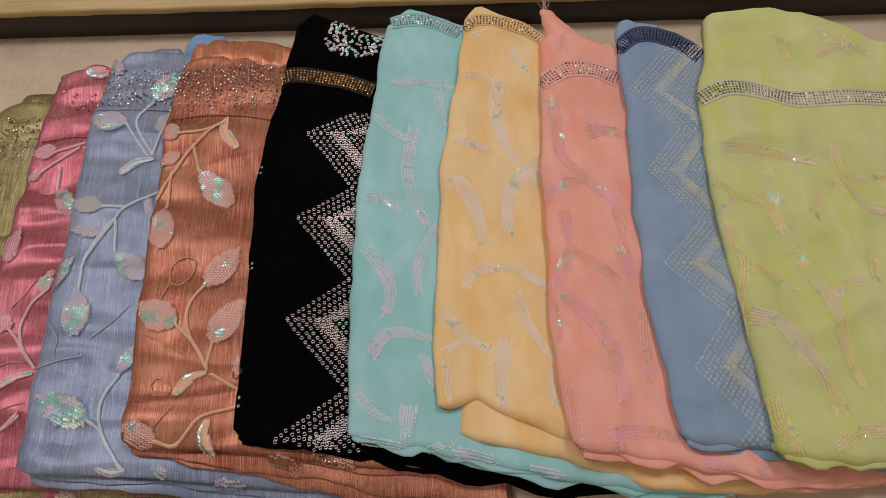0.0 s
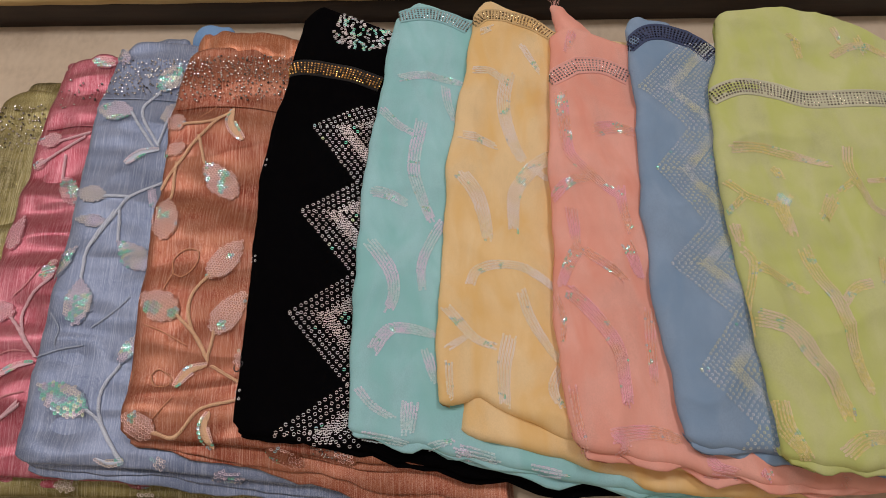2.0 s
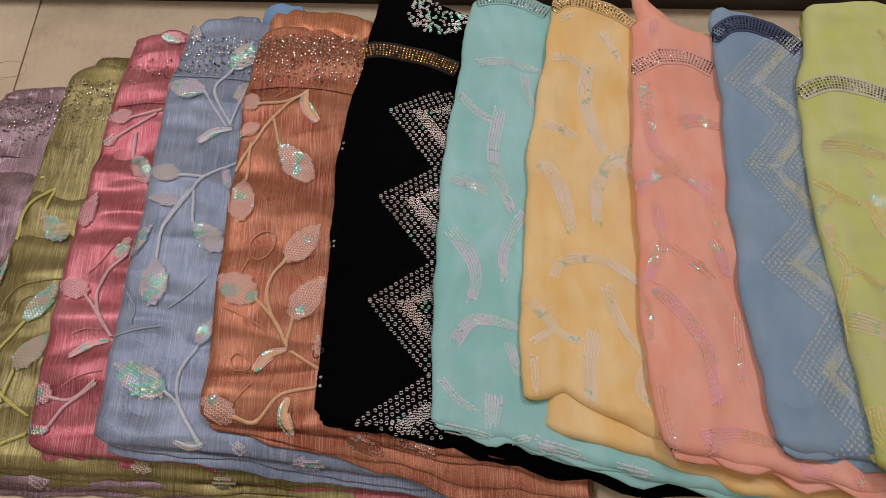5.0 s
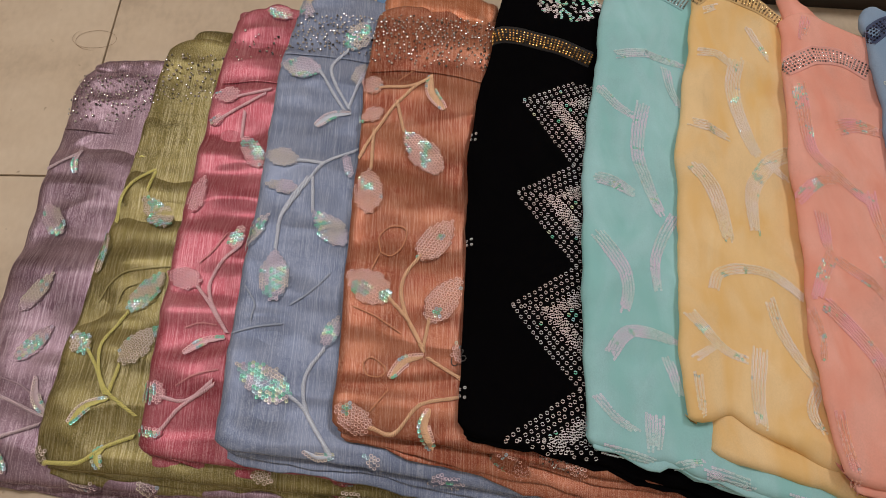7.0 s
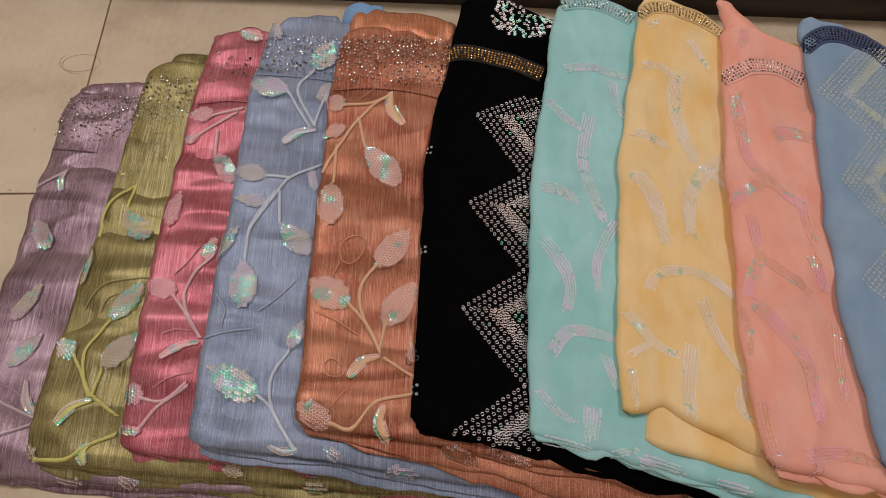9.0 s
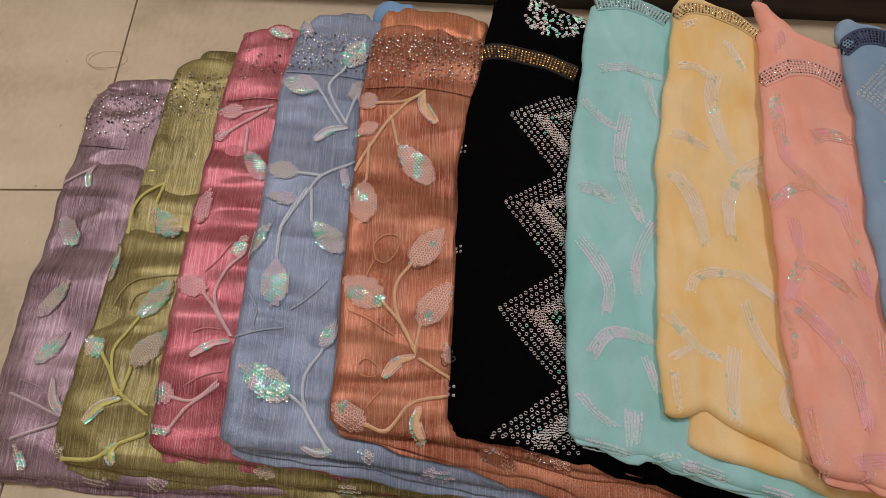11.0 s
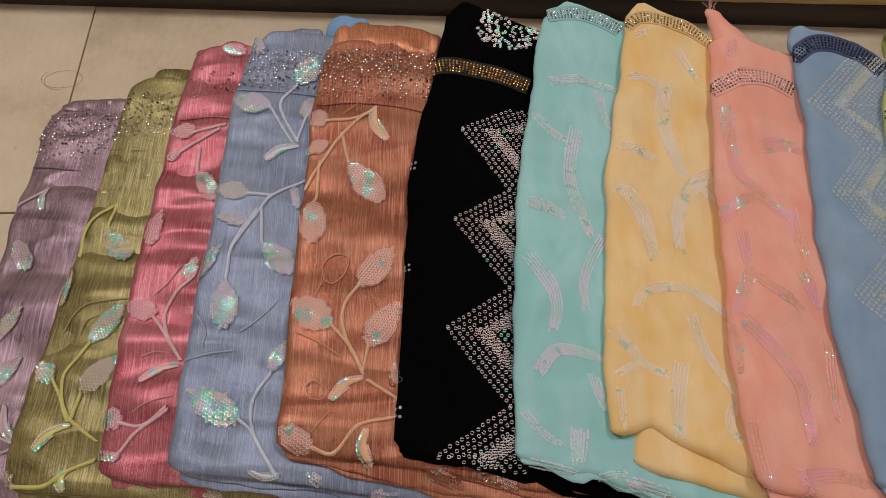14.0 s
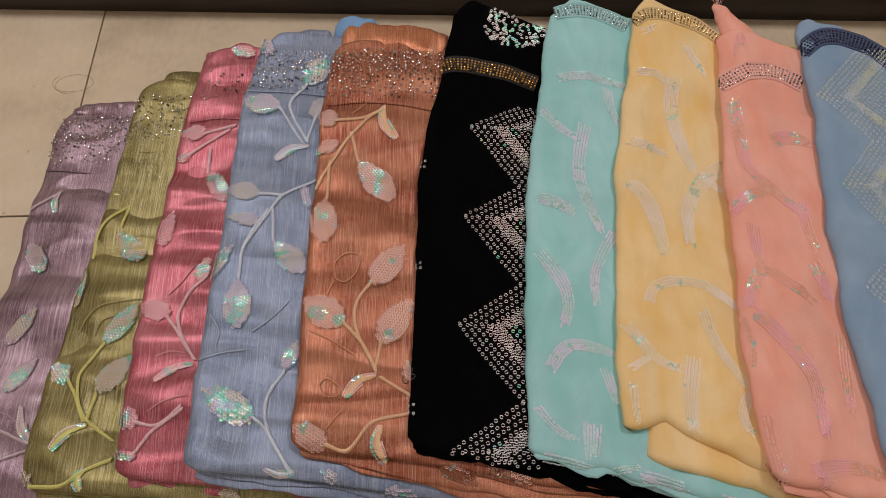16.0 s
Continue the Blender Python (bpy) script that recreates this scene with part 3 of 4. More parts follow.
def spangle_part(name, spots, key, parent, label, share, tilt=0.10, hole=0.46):
    """Spangles as one part, with the patches that have glints painted into their colour as a part under it."""
    def glinting(p):
        grain, loose = (75, 0.35) if key in ORDER[:5] else (95, 0.5)
        return noise.noise(p * grain + Vector((0, 0, 40 * len(key)))) + loose * (RNG.random() - 0.5) > share
    flags = [glinting(s[0]) for s in spots]
    plain = [s for s, f in zip(spots, flags) if not f] or spots[:1]
    shiny = [s for s, f in zip(spots, flags) if f]
    ob = raw_part(name, *spangles(plain, tilt, hole, key == "black"), SEQUIN[key], parent, label, "stuff")
    if shiny:
        child = ob if parent.parent is None else parent
        raw_part("painted_glint", *spangles(shiny, tilt, hole * 0.8, key == "black"), GLINT, child, "mint and lilac rainbow sequins", "stuff")
    return ob


def stones(spots):
    """Small faceted domes."""
    verts, faces = [], []
    for p, n, r in spots:
        a = n.orthogonal().normalized()
        b = n.cross(a)
        turn = RNG.random()
        base = len(verts)
        for rr, h in ((1.0, 0.0), (0.92, 0.35), (0.5, 0.72)):
            for k in range(6):
                t = turn + 2 * math.pi * k / 6
                verts.append(p + r * (rr * (math.cos(t) * a + math.sin(t) * b) + h * n))
        for ring in (0, 6):
            for k in range(6):
                faces.append((base + ring + k, base + ring + (k + 1) % 6, base + ring + 6 + (k + 1) % 6, base + ring + 6 + k))
        faces.append(tuple(base + 12 + k for k in range(6)))
    return verts, faces


def stitches(key, path, half, step, slant=0.6, lift=0.0006):
    """Satin stitch: slanting ridged threads side by side along a path."""
    cloth = CLOTHS[key]
    verts, faces = [], []
    for x, y, dx, dy in path:
        base = len(verts)
        h = half * (1 + 0.15 * RNG.uniform(-1, 1))
        for along in (-step * 0.46, step * 0.46):
            for side, up in ((-1, 0.0001), (-0.55, lift), (0.55, lift), (1, 0.0001)):
                qx = x + dx * (along + slant * side * half) - dy * side * h
                qy = y + dy * (along + slant * side * half) + dx * side * h
                verts.append(cloth.point(qx, qy, up + 0.0002)[0])
        for k in range(3):
            faces.append((base + k, base + k + 1, base + 5 + k, base + 4 + k))
    return verts, faces


def stem(key, *points):
    verts, faces = stitches(key, resample(points, 0.0017), 0.0013, 0.0015, 0.9, 0.0011)
    raw_part("stem", verts, faces, THREAD[key], ROOTS[key])


def outline(s):
    """Half width of a leaf, from its stalk (0) to its point (1)."""
    return max(0.0, math.sin(math.pi * s ** 0.85)) ** 0.72 * (1.0 - 0.12 * s)


def sequin_leaf(key, tip, foot, wide, share=0.21):
    cloth = CLOTHS[key]
    a, b = Vector((*foot, 0)), Vector((*tip, 0))
    axis, length = (b - a).normalized(), (b - a).length
    wide = max(wide * 1.14, 0.30 * length)
    side = Vector((-axis.y, axis.x, 0))
    pitch, r = 0.0027, 0.00138
    spots = []
    rows = int(wide / pitch) + 2
    for i in range(-rows, rows + 1):
        for j in range(int(length / pitch) + 2):
            s = (j + 0.5 * (i % 2)) * pitch
            w = i * pitch * 0.87
            if s < length and abs(w) <= wide / 2 * outline(s / length) - 0.0004:
                q = a + axis * s + side * w + Vector((RNG.gauss(0, 0.00016), RNG.gauss(0, 0.00016), 0))
                spots.append((*cloth.point(q.x, q.y, 0.0006 + 0.0003 * RNG.random()), r))
    leaf = spangle_part("leaf", spots, key, ROOTS[key], "iridescent sequin leaf", share, 0.10, 0.57)
    # the stitched ground under the spangles
    path = [(*(a + axis * (length * k / 40)).xy, axis.x, axis.y, k / 40) for k in range(1, 40)]
    verts, faces = [], []
    for x, y, dx, dy, s in path:
        v, f = stitches(key, [(x, y, dx, dy)], wide / 2 * outline(s), length / 40, 0.1, 0.0003)
        faces += [tuple(i + len(verts) for i in q) for q in f]
        verts += v
    raw_part("ground_stitch", verts, faces, MATS[key], leaf)


def half_leaf(key, tip, foot, wide):
    """A crescent leaf: satin stitch with a hem of spangles on its outer side."""
    cloth = CLOTHS[key]
    a, b = Vector((*foot, 0)), Vector((*tip, 0))
    axis, length = (b - a).normalized(), (b - a).length
    side = Vector((-axis.y, axis.x, 0))
    bend = (a + b) / 2 + side * wide * 0.45
    path = resample((tuple(a.xy), tuple(bend.xy), tuple(b.xy)), 0.0011)
    n = len(path)
    verts, faces = [], []
    for k, q in enumerate(path):
        v, f = stitches(key, [q], wide * 0.26 * (0.3 + 0.7 * outline(k / n)), 0.0011, 0.4)
        faces += [tuple(i + len(verts) for i in t) for t in f]
        verts += v
    leaf = raw_part("leaf", verts, faces, THREAD[key], ROOTS[key], "satin-stitched crescent leaf")
    spots = []
    for sign in (1, -1):
        for k in range(1, n, 2):
            x, y, dx, dy = path[k]
            if sign < 0 and k > 0.55 * n:
                continue
            amount = 0.34 * (0.3 + 0.7 * outline(k / n))
            spots.append((*cloth.point(x - dy * sign * wide * amount, y + dx * sign * wide * amount, 0.0008), 0.00135))
    spangle_part("spangle_hem", spots, key, leaf, "iridescent sequins", 0.10)


def ribbon(key, *points, wide):
    """A spray of side-by-side spangle chains that follow a curve."""
    cloth = CLOTHS[key]
    chains = max(3, round(wide / 0.0023))
    spots, verts, faces = [], [], []
    path = resample(points, 0.0018)
    n = len(path)
    for c in range(chains):
        off = (c - (chains - 1) / 2) * wide / chains
        start, stop = RNG.randint(0, 2), n - RNG.randint(0, 3)
        for k in range(start, stop):
            x, y, dx, dy = path[k]
            x, y = x + dx * 0.0009 * (c % 2), y + dy * 0.0009 * (c % 2)
            s = k / max(1, n - 1)
            squeeze = 0.72 + 0.28 * math.cos(2.2 * (s - 0.15))
            qx, qy = x - dy * off * squeeze + RNG.gauss(0, 0.00012), y + dx * off * squeeze + RNG.gauss(0, 0.00012)
            spots.append((*cloth.point(qx, qy, 0.0002 + 0.00012 * (k % 2)), 0.00098))
            v, f = stitches(key, [(qx, qy, dx, dy)], 0.00026, 0.0018, 0.0, 0.0004)
            faces += [tuple(i + len(verts) for i in t) for t in f]
            verts += v
    spray = spangle_part("sequin_spray", spots, key, ROOTS[key], "iridescent sequin spray", 0.46, 0.09, 0.48)
    raw_part("chain_thread", verts, faces, THREAD[key], spray)


def zigzag(key, corners, loose, dense, pitch, radius, right):
    """A zigzag border: loose spangle rows, a dense inner band, then loose rows again. corners: the outer line, tip, hollow, tip..."""
    cloth = CLOTHS[key]
    ys, xs = [c[1] for c in corners][::-1], [c[0] for c in corners][::-1]
    spots, bright = [], []
    for p, q in zip(corners, corners[1:]):
        p, q = Vector(p), Vector(q)
        along = (q - p).normalized()
        # rows run parallel to the arm and move to the right, clipped where the arm's height ends
        slope_gap = abs(along.y)
        start = loose * pitch - pitch * 0.3
        rows = [(k * pitch, pitch, spots) for k in range(loose)]
        rows += [(start + k * radius * 1.75, radius * 2.15, bright) for k in range(dense)]
        start += dense * radius * 1.75 + pitch * 0.4
        rows += [(start + k * pitch * 0.95, pitch * 0.95, spots) for k in range(8)]
        for depth, gap, store in rows:
            count = int((q - p).length / gap)
            for k in range(count + 1):
                at = p + (q - p) * ((k + 0.25) / (count + 0.5)) + Vector((depth / slope_gap, 0))
                if at.x < right(at.y) + 0.008 and cloth.y_bottom(at.x) + 0.001 < at.y < 0.50:
                    store.append((*cloth.point(at.x + RNG.gauss(0, 0.00025), at.y + RNG.gauss(0, 0.00025), 0.0006), radius))
    return spots, bright


def zigzag_border(key, corners, loose, dense, pitch, radius, right):
    spots, bright = zigzag(key, corners, loose, dense, pitch, radius, right)
    spangle_part("zigzag_border", spots, key, ROOTS[key], "scattered silver ring sequins", 0.50 if key == "black" else 0.62, 0.10, 0.60)
    raw_part("chevron_band", *spangles(bright, 0.12, 0.52, key == "black"), SEQUIN[key], ROOTS[key], "dense silver sequin chevrons", "stuff")


def stone_band(key, *points, wide):
    """A sewn-on cloth band set with rows of stones."""
    cloth = CLOTHS[key]
    path = resample(points, 0.0021)
    verts, faces, rim = [], [], []
    cross = ((-0.5, 0.0), (-0.49, 0.0008), (-0.43, 0.0008), (-0.41, 0.0004), (0.41, 0.0004), (0.43, 0.0008), (0.49, 0.0008), (0.5, 0.0))
    for x, y, dx, dy in path:
        for c, up in cross:
            verts.append(cloth.point(x - dy * c * wide, y + dx * c * wide, up)[0])
    m = len(cross)
    for k in range(len(path) - 1):
        for c in range(m - 1):
            faces.append((m * k + c, m * k + m + c, m * k + m + c + 1, m * k + c + 1))
    band = raw_part("stone_band", verts, faces, RIBBON_CLOTH[key], ROOTS[key], "sewn border band")
    spots = []
    rows = 5
    for x, y, dx, dy in resample(points, 0.0031):
        for k in range(rows):
            c = (k - (rows - 1) / 2) * wide * 0.76 / rows
            if RNG.random() > 0.02:
                spots.append((*cloth.point(x - dy * c, y + dx * c, 0.0004), 0.0012 if key == "black" else 0.00105))
    raw_part("stone_field", *stones(spots), STONE[key], band, "rows of glittering stones", "stuff")


def stone_scatter(key, low, high, right, count):
    """Loose stones ironed on below the top hem, thinning downwards."""
    cloth = CLOTHS[key]
    spots, kept = [], []
    tries = 0
    while len(spots) < count and tries < 6000:
        tries += 1
        y = low + (high - low) * RNG.random() ** 0.8
        x0 = cloth.edge(y) + 0.001
        x = x0 + (right(y) + 0.006 - x0) * RNG.random()
        if any((x - a) ** 2 + (y - b) ** 2 < 0.0026 ** 2 for a, b in kept):
            continue
        kept.append((x, y))
        spots.append((*cloth.point(x, y, 0.0002), RNG.choice((0.0008, 0.0010, 0.0013))))
    raw_part("stone_field", *stones(spots), STONE[key], ROOTS[key], "scattered silver stones", "stuff")


def hem(key, *points):
    cloth = CLOTHS[key]
    path = resample(points, 0.0016)
    verts, faces = [], []
    for x, y, dx, dy in path:
        for c, up in ((-0.0009, 0.0), (-0.0004, 0.0007), (0.0004, 0.0007), (0.0009, 0.0)):
            verts.append(cloth.point(x - dy * c, y + dx * c, up)[0])
    for k in range(len(path) - 1):
        for c in range(3):
            faces.append((4 * k + c, 4 * k + 4 + c, 4 * k + 5 + c, 4 * k + 1 + c))
    raw_part("hem_seam", verts, faces, MATS[key], ROOTS[key])


def tail(key, x, y, z, long, wide, turn, thick, point=0.0, material=None):
    """A loose end of the same cloth: a small crumpled pad, narrower at its far end by point (0 to 1)."""
    turn = radians(turn)
    ax, ay = math.cos(turn), math.sin(turn)
    verts, faces, n, m = [], [], 26, 22
    for i in range(n):
        s = 2 * i / (n - 1) - 1
        for j in range(m):
            a = 2 * math.pi * j / m
            across = wide / 2 * (1 - point * (s + 1) / 2) * max(0.0, 1 - abs(s) ** 5) ** 0.5
            c, h = across * math.copysign(abs(math.cos(a)) ** 0.7, math.cos(a)), thick / 2 * math.sin(a) * max(0.0, 1 - abs(s) ** 4) ** 0.5
            u = long / 2 * s
            h += 0.0042 * noise.noise((u * 70, c * 90, x * 50)) * (0.5 + 0.5 * math.sin(a))
            c += 0.003 * noise.noise((u * 80, 3.3, x * 40))
            verts.append((x + ax * u - ay * c, y + ay * u + ax * c, max(0.0008, z + h)))
    for i in range(n - 1):
        for j in range(m):
            k = (j + 1) % m
            faces.append((i * m + j, (i + 1) * m + j, (i + 1) * m + k, i * m + k))
    return raw_part("loose_end", verts, faces, material or MATS[key], ROOTS[key])



def right_of(key):
    """Where the next cloth covers this one."""
    return CLOTHS[ORDER[ORDER.index(key) + 1]].edge


# ---- the patterns, cloth by cloth ----
stone_scatter("mauve", 0.425, 0.476, right_of("mauve"), 170)
stone_scatter("olive", 0.438, 0.492, right_of("olive"), 120)
stone_scatter("pink", 0.475, 0.515, right_of("pink"), 26)
stone_scatter("denim", 0.478, 0.523, right_of("denim"), 190)
stone_scatter("rust", 0.462, 0.520, right_of("rust"), 330)
hem("mauve", (-0.411, 0.418), (-0.37, 0.414), (-0.33, 0.411))
hem("olive", (-0.332, 0.428), (-0.30, 0.426), (-0.265, 0.424))
hem("denim", (-0.207, 0.474), (-0.17, 0.473), (-0.125, 0.472))
hem("rust", (-0.131, 0.452), (-0.09, 0.458), (-0.03, 0.449))
hem("pink", (-0.265, 0.452), (-0.235, 0.455), (-0.20, 0.45))
zigzag_border("black", ((0.046, 0.448), (0.001, 0.425), (0.042, 0.366), (-0.006, 0.335), (0.039, 0.275), (-0.012, 0.24), (0.036, 0.18), (-0.018, 0.144), (0.03, 0.10)),
              4, 4, 0.0048, 0.0015, right_of("black"))
zigzag_border("steel", ((0.352, 0.492), (0.304, 0.442), (0.343, 0.397), (0.304, 0.352), (0.339, 0.3), (0.3, 0.262), (0.342, 0.216), (0.305, 0.173), (0.342, 0.13), (0.32, 0.11)),
              5, 4, 0.0038, 0.0012, right_of("steel"))
cluster = []
while len(cluster) < 150:
    cx, cy = RNG.uniform(0.012, 0.078), RNG.uniform(0.505, 0.572)
    if ((cx - 0.046) / 0.031) ** 2 + ((cy - 0.541) / 0.026) ** 2 < 1 and cy < CLOTHS["black"].y_top(cx) - 0.004:
        cluster.append((*CLOTHS["black"].point(cx, cy, 0.0006), 0.0015))
spangle_part("sequin_flower", cluster, "black", ROOTS["black"], "cluster of silver sequins", 0.2)
edge_spots = []
for cy in (0.388, 0.384, 0.291, 0.286, 0.178, 0.170):
    for k in range(2):
        edge_spots.append((*CLOTHS["black"].point(CLOTHS["black"].edge(cy) + 0.0012 + 0.003 * k, cy + RNG.gauss(0, 0.0012), 0.0006), 0.0011))
raw_part("edge_sequins", *spangles(edge_spots, 0.1, 0.55), SEQUIN["black"], ROOTS["black"], "few silver sequins", "stuff")

# mauve cloth
half_leaf("mauve", (-0.388, 0.393), (-0.388, 0.369), wide=0.0060)
sequin_leaf("mauve", (-0.404, 0.338), (-0.386, 0.309), wide=0.0181)
sequin_leaf("mauve", (-0.376, 0.271), (-0.398, 0.239), wide=0.0132, share=0.5)
sequin_leaf("mauve", (-0.368, 0.229), (-0.390, 0.199), wide=0.0136)
half_leaf("mauve", (-0.369, 0.187), (-0.355, 0.159), wide=0.0082)
sequin_leaf("mauve", (-0.387, 0.135), (-0.376, 0.116), wide=0.0082)
sequin_leaf("mauve", (-0.307, 0.109), (-0.331, 0.114), wide=0.0082)
sequin_leaf("mauve", (-0.282, 0.117), (-0.264, 0.108), wide=0.0117)
stem("mauve", (-0.401, 0.175), (-0.380, 0.167), (-0.358, 0.158))
stem("mauve", (-0.391, 0.140), (-0.358, 0.153))
stem("mauve", (-0.412, 0.374), (-0.388, 0.391))

# olive cloth
half_leaf("olive", (-0.290, 0.400), (-0.282, 0.370), wide=0.0099)
sequin_leaf("olive", (-0.317, 0.341), (-0.290, 0.312), wide=0.0187, share=0.0)
sequin_leaf("olive", (-0.333, 0.388), (-0.329, 0.376), wide=0.0073)
sequin_leaf("olive", (-0.340, 0.307), (-0.339, 0.285), wide=0.0093)
sequin_leaf("olive", (-0.284, 0.271), (-0.308, 0.239), wide=0.0175, share=-0.05)
sequin_leaf("olive", (-0.281, 0.228), (-0.302, 0.196), wide=0.0189, share=-0.05)
sequin_leaf("olive", (-0.345, 0.220), (-0.329, 0.204), wide=0.0144)
half_leaf("olive", (-0.305, 0.169), (-0.329, 0.151), wide=0.0087)
half_leaf("olive", (-0.301, 0.136), (-0.303, 0.122), wide=0.0087)
sequin_leaf("olive", (-0.350, 0.135), (-0.343, 0.125), wide=0.0095)
sequin_leaf("olive", (-0.187, 0.124), (-0.189, 0.114), wide=0.0159)
sequin_leaf("olive", (-0.337, 0.294), (-0.340, 0.269), wide=0.0073)
stem("olive", (-0.329, 0.382), (-0.310, 0.380), (-0.291, 0.400))
stem("olive", (-0.291, 0.400), (-0.309, 0.375), (-0.334, 0.344), (-0.335, 0.315))
stem("olive", (-0.313, 0.367), (-0.315, 0.345))
stem("olive", (-0.308, 0.238), (-0.320, 0.207), (-0.310, 0.178), (-0.284, 0.158))
stem("olive", (-0.329, 0.206), (-0.318, 0.190), (-0.308, 0.172))
stem("olive", (-0.303, 0.195), (-0.306, 0.172))
stem("olive", (-0.343, 0.125), (-0.318, 0.125), (-0.301, 0.136), (-0.283, 0.144))

# pink cloth
sequin_leaf("pink", (-0.236, 0.536), (-0.212, 0.534), wide=0.0137)
sequin_leaf("pink", (-0.239, 0.398), (-0.218, 0.364), wide=0.0174, share=0.05)
sequin_leaf("pink", (-0.270, 0.437), (-0.247, 0.439), wide=0.0155, share=0.5)
sequin_leaf("pink", (-0.263, 0.355), (-0.267, 0.318), wide=0.0126, share=0.5)
sequin_leaf("pink", (-0.269, 0.408), (-0.260, 0.417), wide=0.0093)
sequin_leaf("pink", (-0.276, 0.267), (-0.250, 0.257), wide=0.0159, share=0.5)
half_leaf("pink", (-0.225, 0.215), (-0.252, 0.201), wide=0.0082)
sequin_leaf("pink", (-0.280, 0.178), (-0.261, 0.169), wide=0.0159)
sequin_leaf("pink", (-0.277, 0.147), (-0.259, 0.144), wide=0.0092)
sequin_leaf("pink", (-0.225, 0.308), (-0.229, 0.285), wide=0.0120)
sequin_leaf("pink", (-0.176, 0.127), (-0.163, 0.126), wide=0.0070)
stem("pink", (-0.252, 0.255), (-0.237, 0.237), (-0.225, 0.220))
stem("pink", (-0.223, 0.290), (-0.240, 0.268), (-0.242, 0.249), (-0.225, 0.220))
stem("pink", (-0.264, 0.170), (-0.246, 0.168), (-0.227, 0.182))
stem("pink", (-0.262, 0.146), (-0.248, 0.164), (-0.226, 0.180))
stem("pink", (-0.248, 0.437), (-0.220, 0.445))
stem("pink", (-0.241, 0.396), (-0.241, 0.423))
stem("pink", (-0.265, 0.412), (-0.224, 0.441))

# denim cloth
sequin_leaf("denim", (-0.210, 0.463), (-0.175, 0.455), wide=0.0206, share=0.08)
sequin_leaf("denim", (-0.138, 0.516), (-0.153, 0.484), wide=0.0206)
sequin_leaf("denim", (-0.199, 0.538), (-0.191, 0.517), wide=0.0132)
sequin_leaf("denim", (-0.138, 0.469), (-0.144, 0.443), wide=0.0126)
half_leaf("denim", (-0.146, 0.415), (-0.174, 0.399), wide=0.0097)
sequin_leaf("denim", (-0.214, 0.370), (-0.184, 0.363), wide=0.0149, share=0.4)
sequin_leaf("denim", (-0.210, 0.343), (-0.181, 0.338), wide=0.0106, share=0.4)
sequin_leaf("denim", (-0.148, 0.375), (-0.141, 0.350), wide=0.0089)
sequin_leaf("denim", (-0.169, 0.320), (-0.140, 0.291), wide=0.0194, share=0.25)
sequin_leaf("denim", (-0.202, 0.315), (-0.224, 0.282), wide=0.0131)
sequin_leaf("denim", (-0.194, 0.285), (-0.190, 0.242), wide=0.0214, share=0.12)
sequin_leaf("denim", (-0.141, 0.234), (-0.150, 0.207), wide=0.0115)
sequin_leaf("denim", (-0.210, 0.193), (-0.170, 0.170), wide=0.0225, share=-0.15)
half_leaf("denim", (-0.157, 0.135), (-0.136, 0.132), wide=0.0051)
sequin_leaf("denim", (-0.116, 0.133), (-0.103, 0.126), wide=0.0090)
sequin_leaf("denim", (-0.071, 0.118), (-0.057, 0.121), wide=0.0090)
stem("denim", (-0.176, 0.456), (-0.163, 0.435), (-0.152, 0.418))
stem("denim", (-0.154, 0.483), (-0.166, 0.456), (-0.147, 0.418))
stem("denim", (-0.140, 0.451), (-0.149, 0.420))
stem("denim", (-0.138, 0.380), (-0.164, 0.362), (-0.185, 0.330), (-0.194, 0.312))
stem("denim", (-0.184, 0.363), (-0.164, 0.362))
stem("denim", (-0.172, 0.351), (-0.169, 0.320))
stem("denim", (-0.176, 0.349), (-0.192, 0.319), (-0.194, 0.285))
stem("denim", (-0.170, 0.172), (-0.159, 0.162), (-0.139, 0.132))
stem("denim", (-0.149, 0.207), (-0.161, 0.185), (-0.157, 0.160), (-0.138, 0.132))

# rust cloth
sequin_leaf("rust", (-0.137, 0.440), (-0.119, 0.432), wide=0.0166)
half_leaf("rust", (-0.078, 0.453), (-0.066, 0.417), wide=0.0126)
sequin_leaf("rust", (-0.138, 0.402), (-0.116, 0.413), wide=0.0100)
sequin_leaf("rust", (-0.099, 0.394), (-0.068, 0.356), wide=0.0235)
sequin_leaf("rust", (-0.125, 0.353), (-0.122, 0.312), wide=0.0209, share=0.34)
sequin_leaf("rust", (-0.057, 0.311), (-0.082, 0.275), wide=0.0212, share=0.36)
sequin_leaf("rust", (-0.135, 0.263), (-0.102, 0.241), wide=0.0234, share=0.1)
sequin_leaf("rust", (-0.050, 0.262), (-0.074, 0.228), wide=0.0214, share=0.36)
half_leaf("rust", (-0.076, 0.202), (-0.099, 0.184), wide=0.0098)
sequin_leaf("rust", (-0.136, 0.164), (-0.111, 0.149), wide=0.0179)
half_leaf("rust", (-0.070, 0.164), (-0.068, 0.139), wide=0.0113)
sequin_leaf("rust", (-0.053, 0.214), (-0.049, 0.197), wide=0.0098)
sequin_leaf("rust", (-0.028, 0.135), (0.001, 0.124), wide=0.0127)
sequin_leaf("rust", (0.025, 0.130), (0.041, 0.124), wide=0.0090)
stem("rust", (-0.120, 0.433), (-0.095, 0.437), (-0.077, 0.453))
stem("rust", (-0.077, 0.453), (-0.108, 0.417), (-0.127, 0.383), (-0.134, 0.367))
stem("rust", (-0.106, 0.421), (-0.099, 0.392))
stem("rust", (-0.124, 0.393), (-0.124, 0.353))
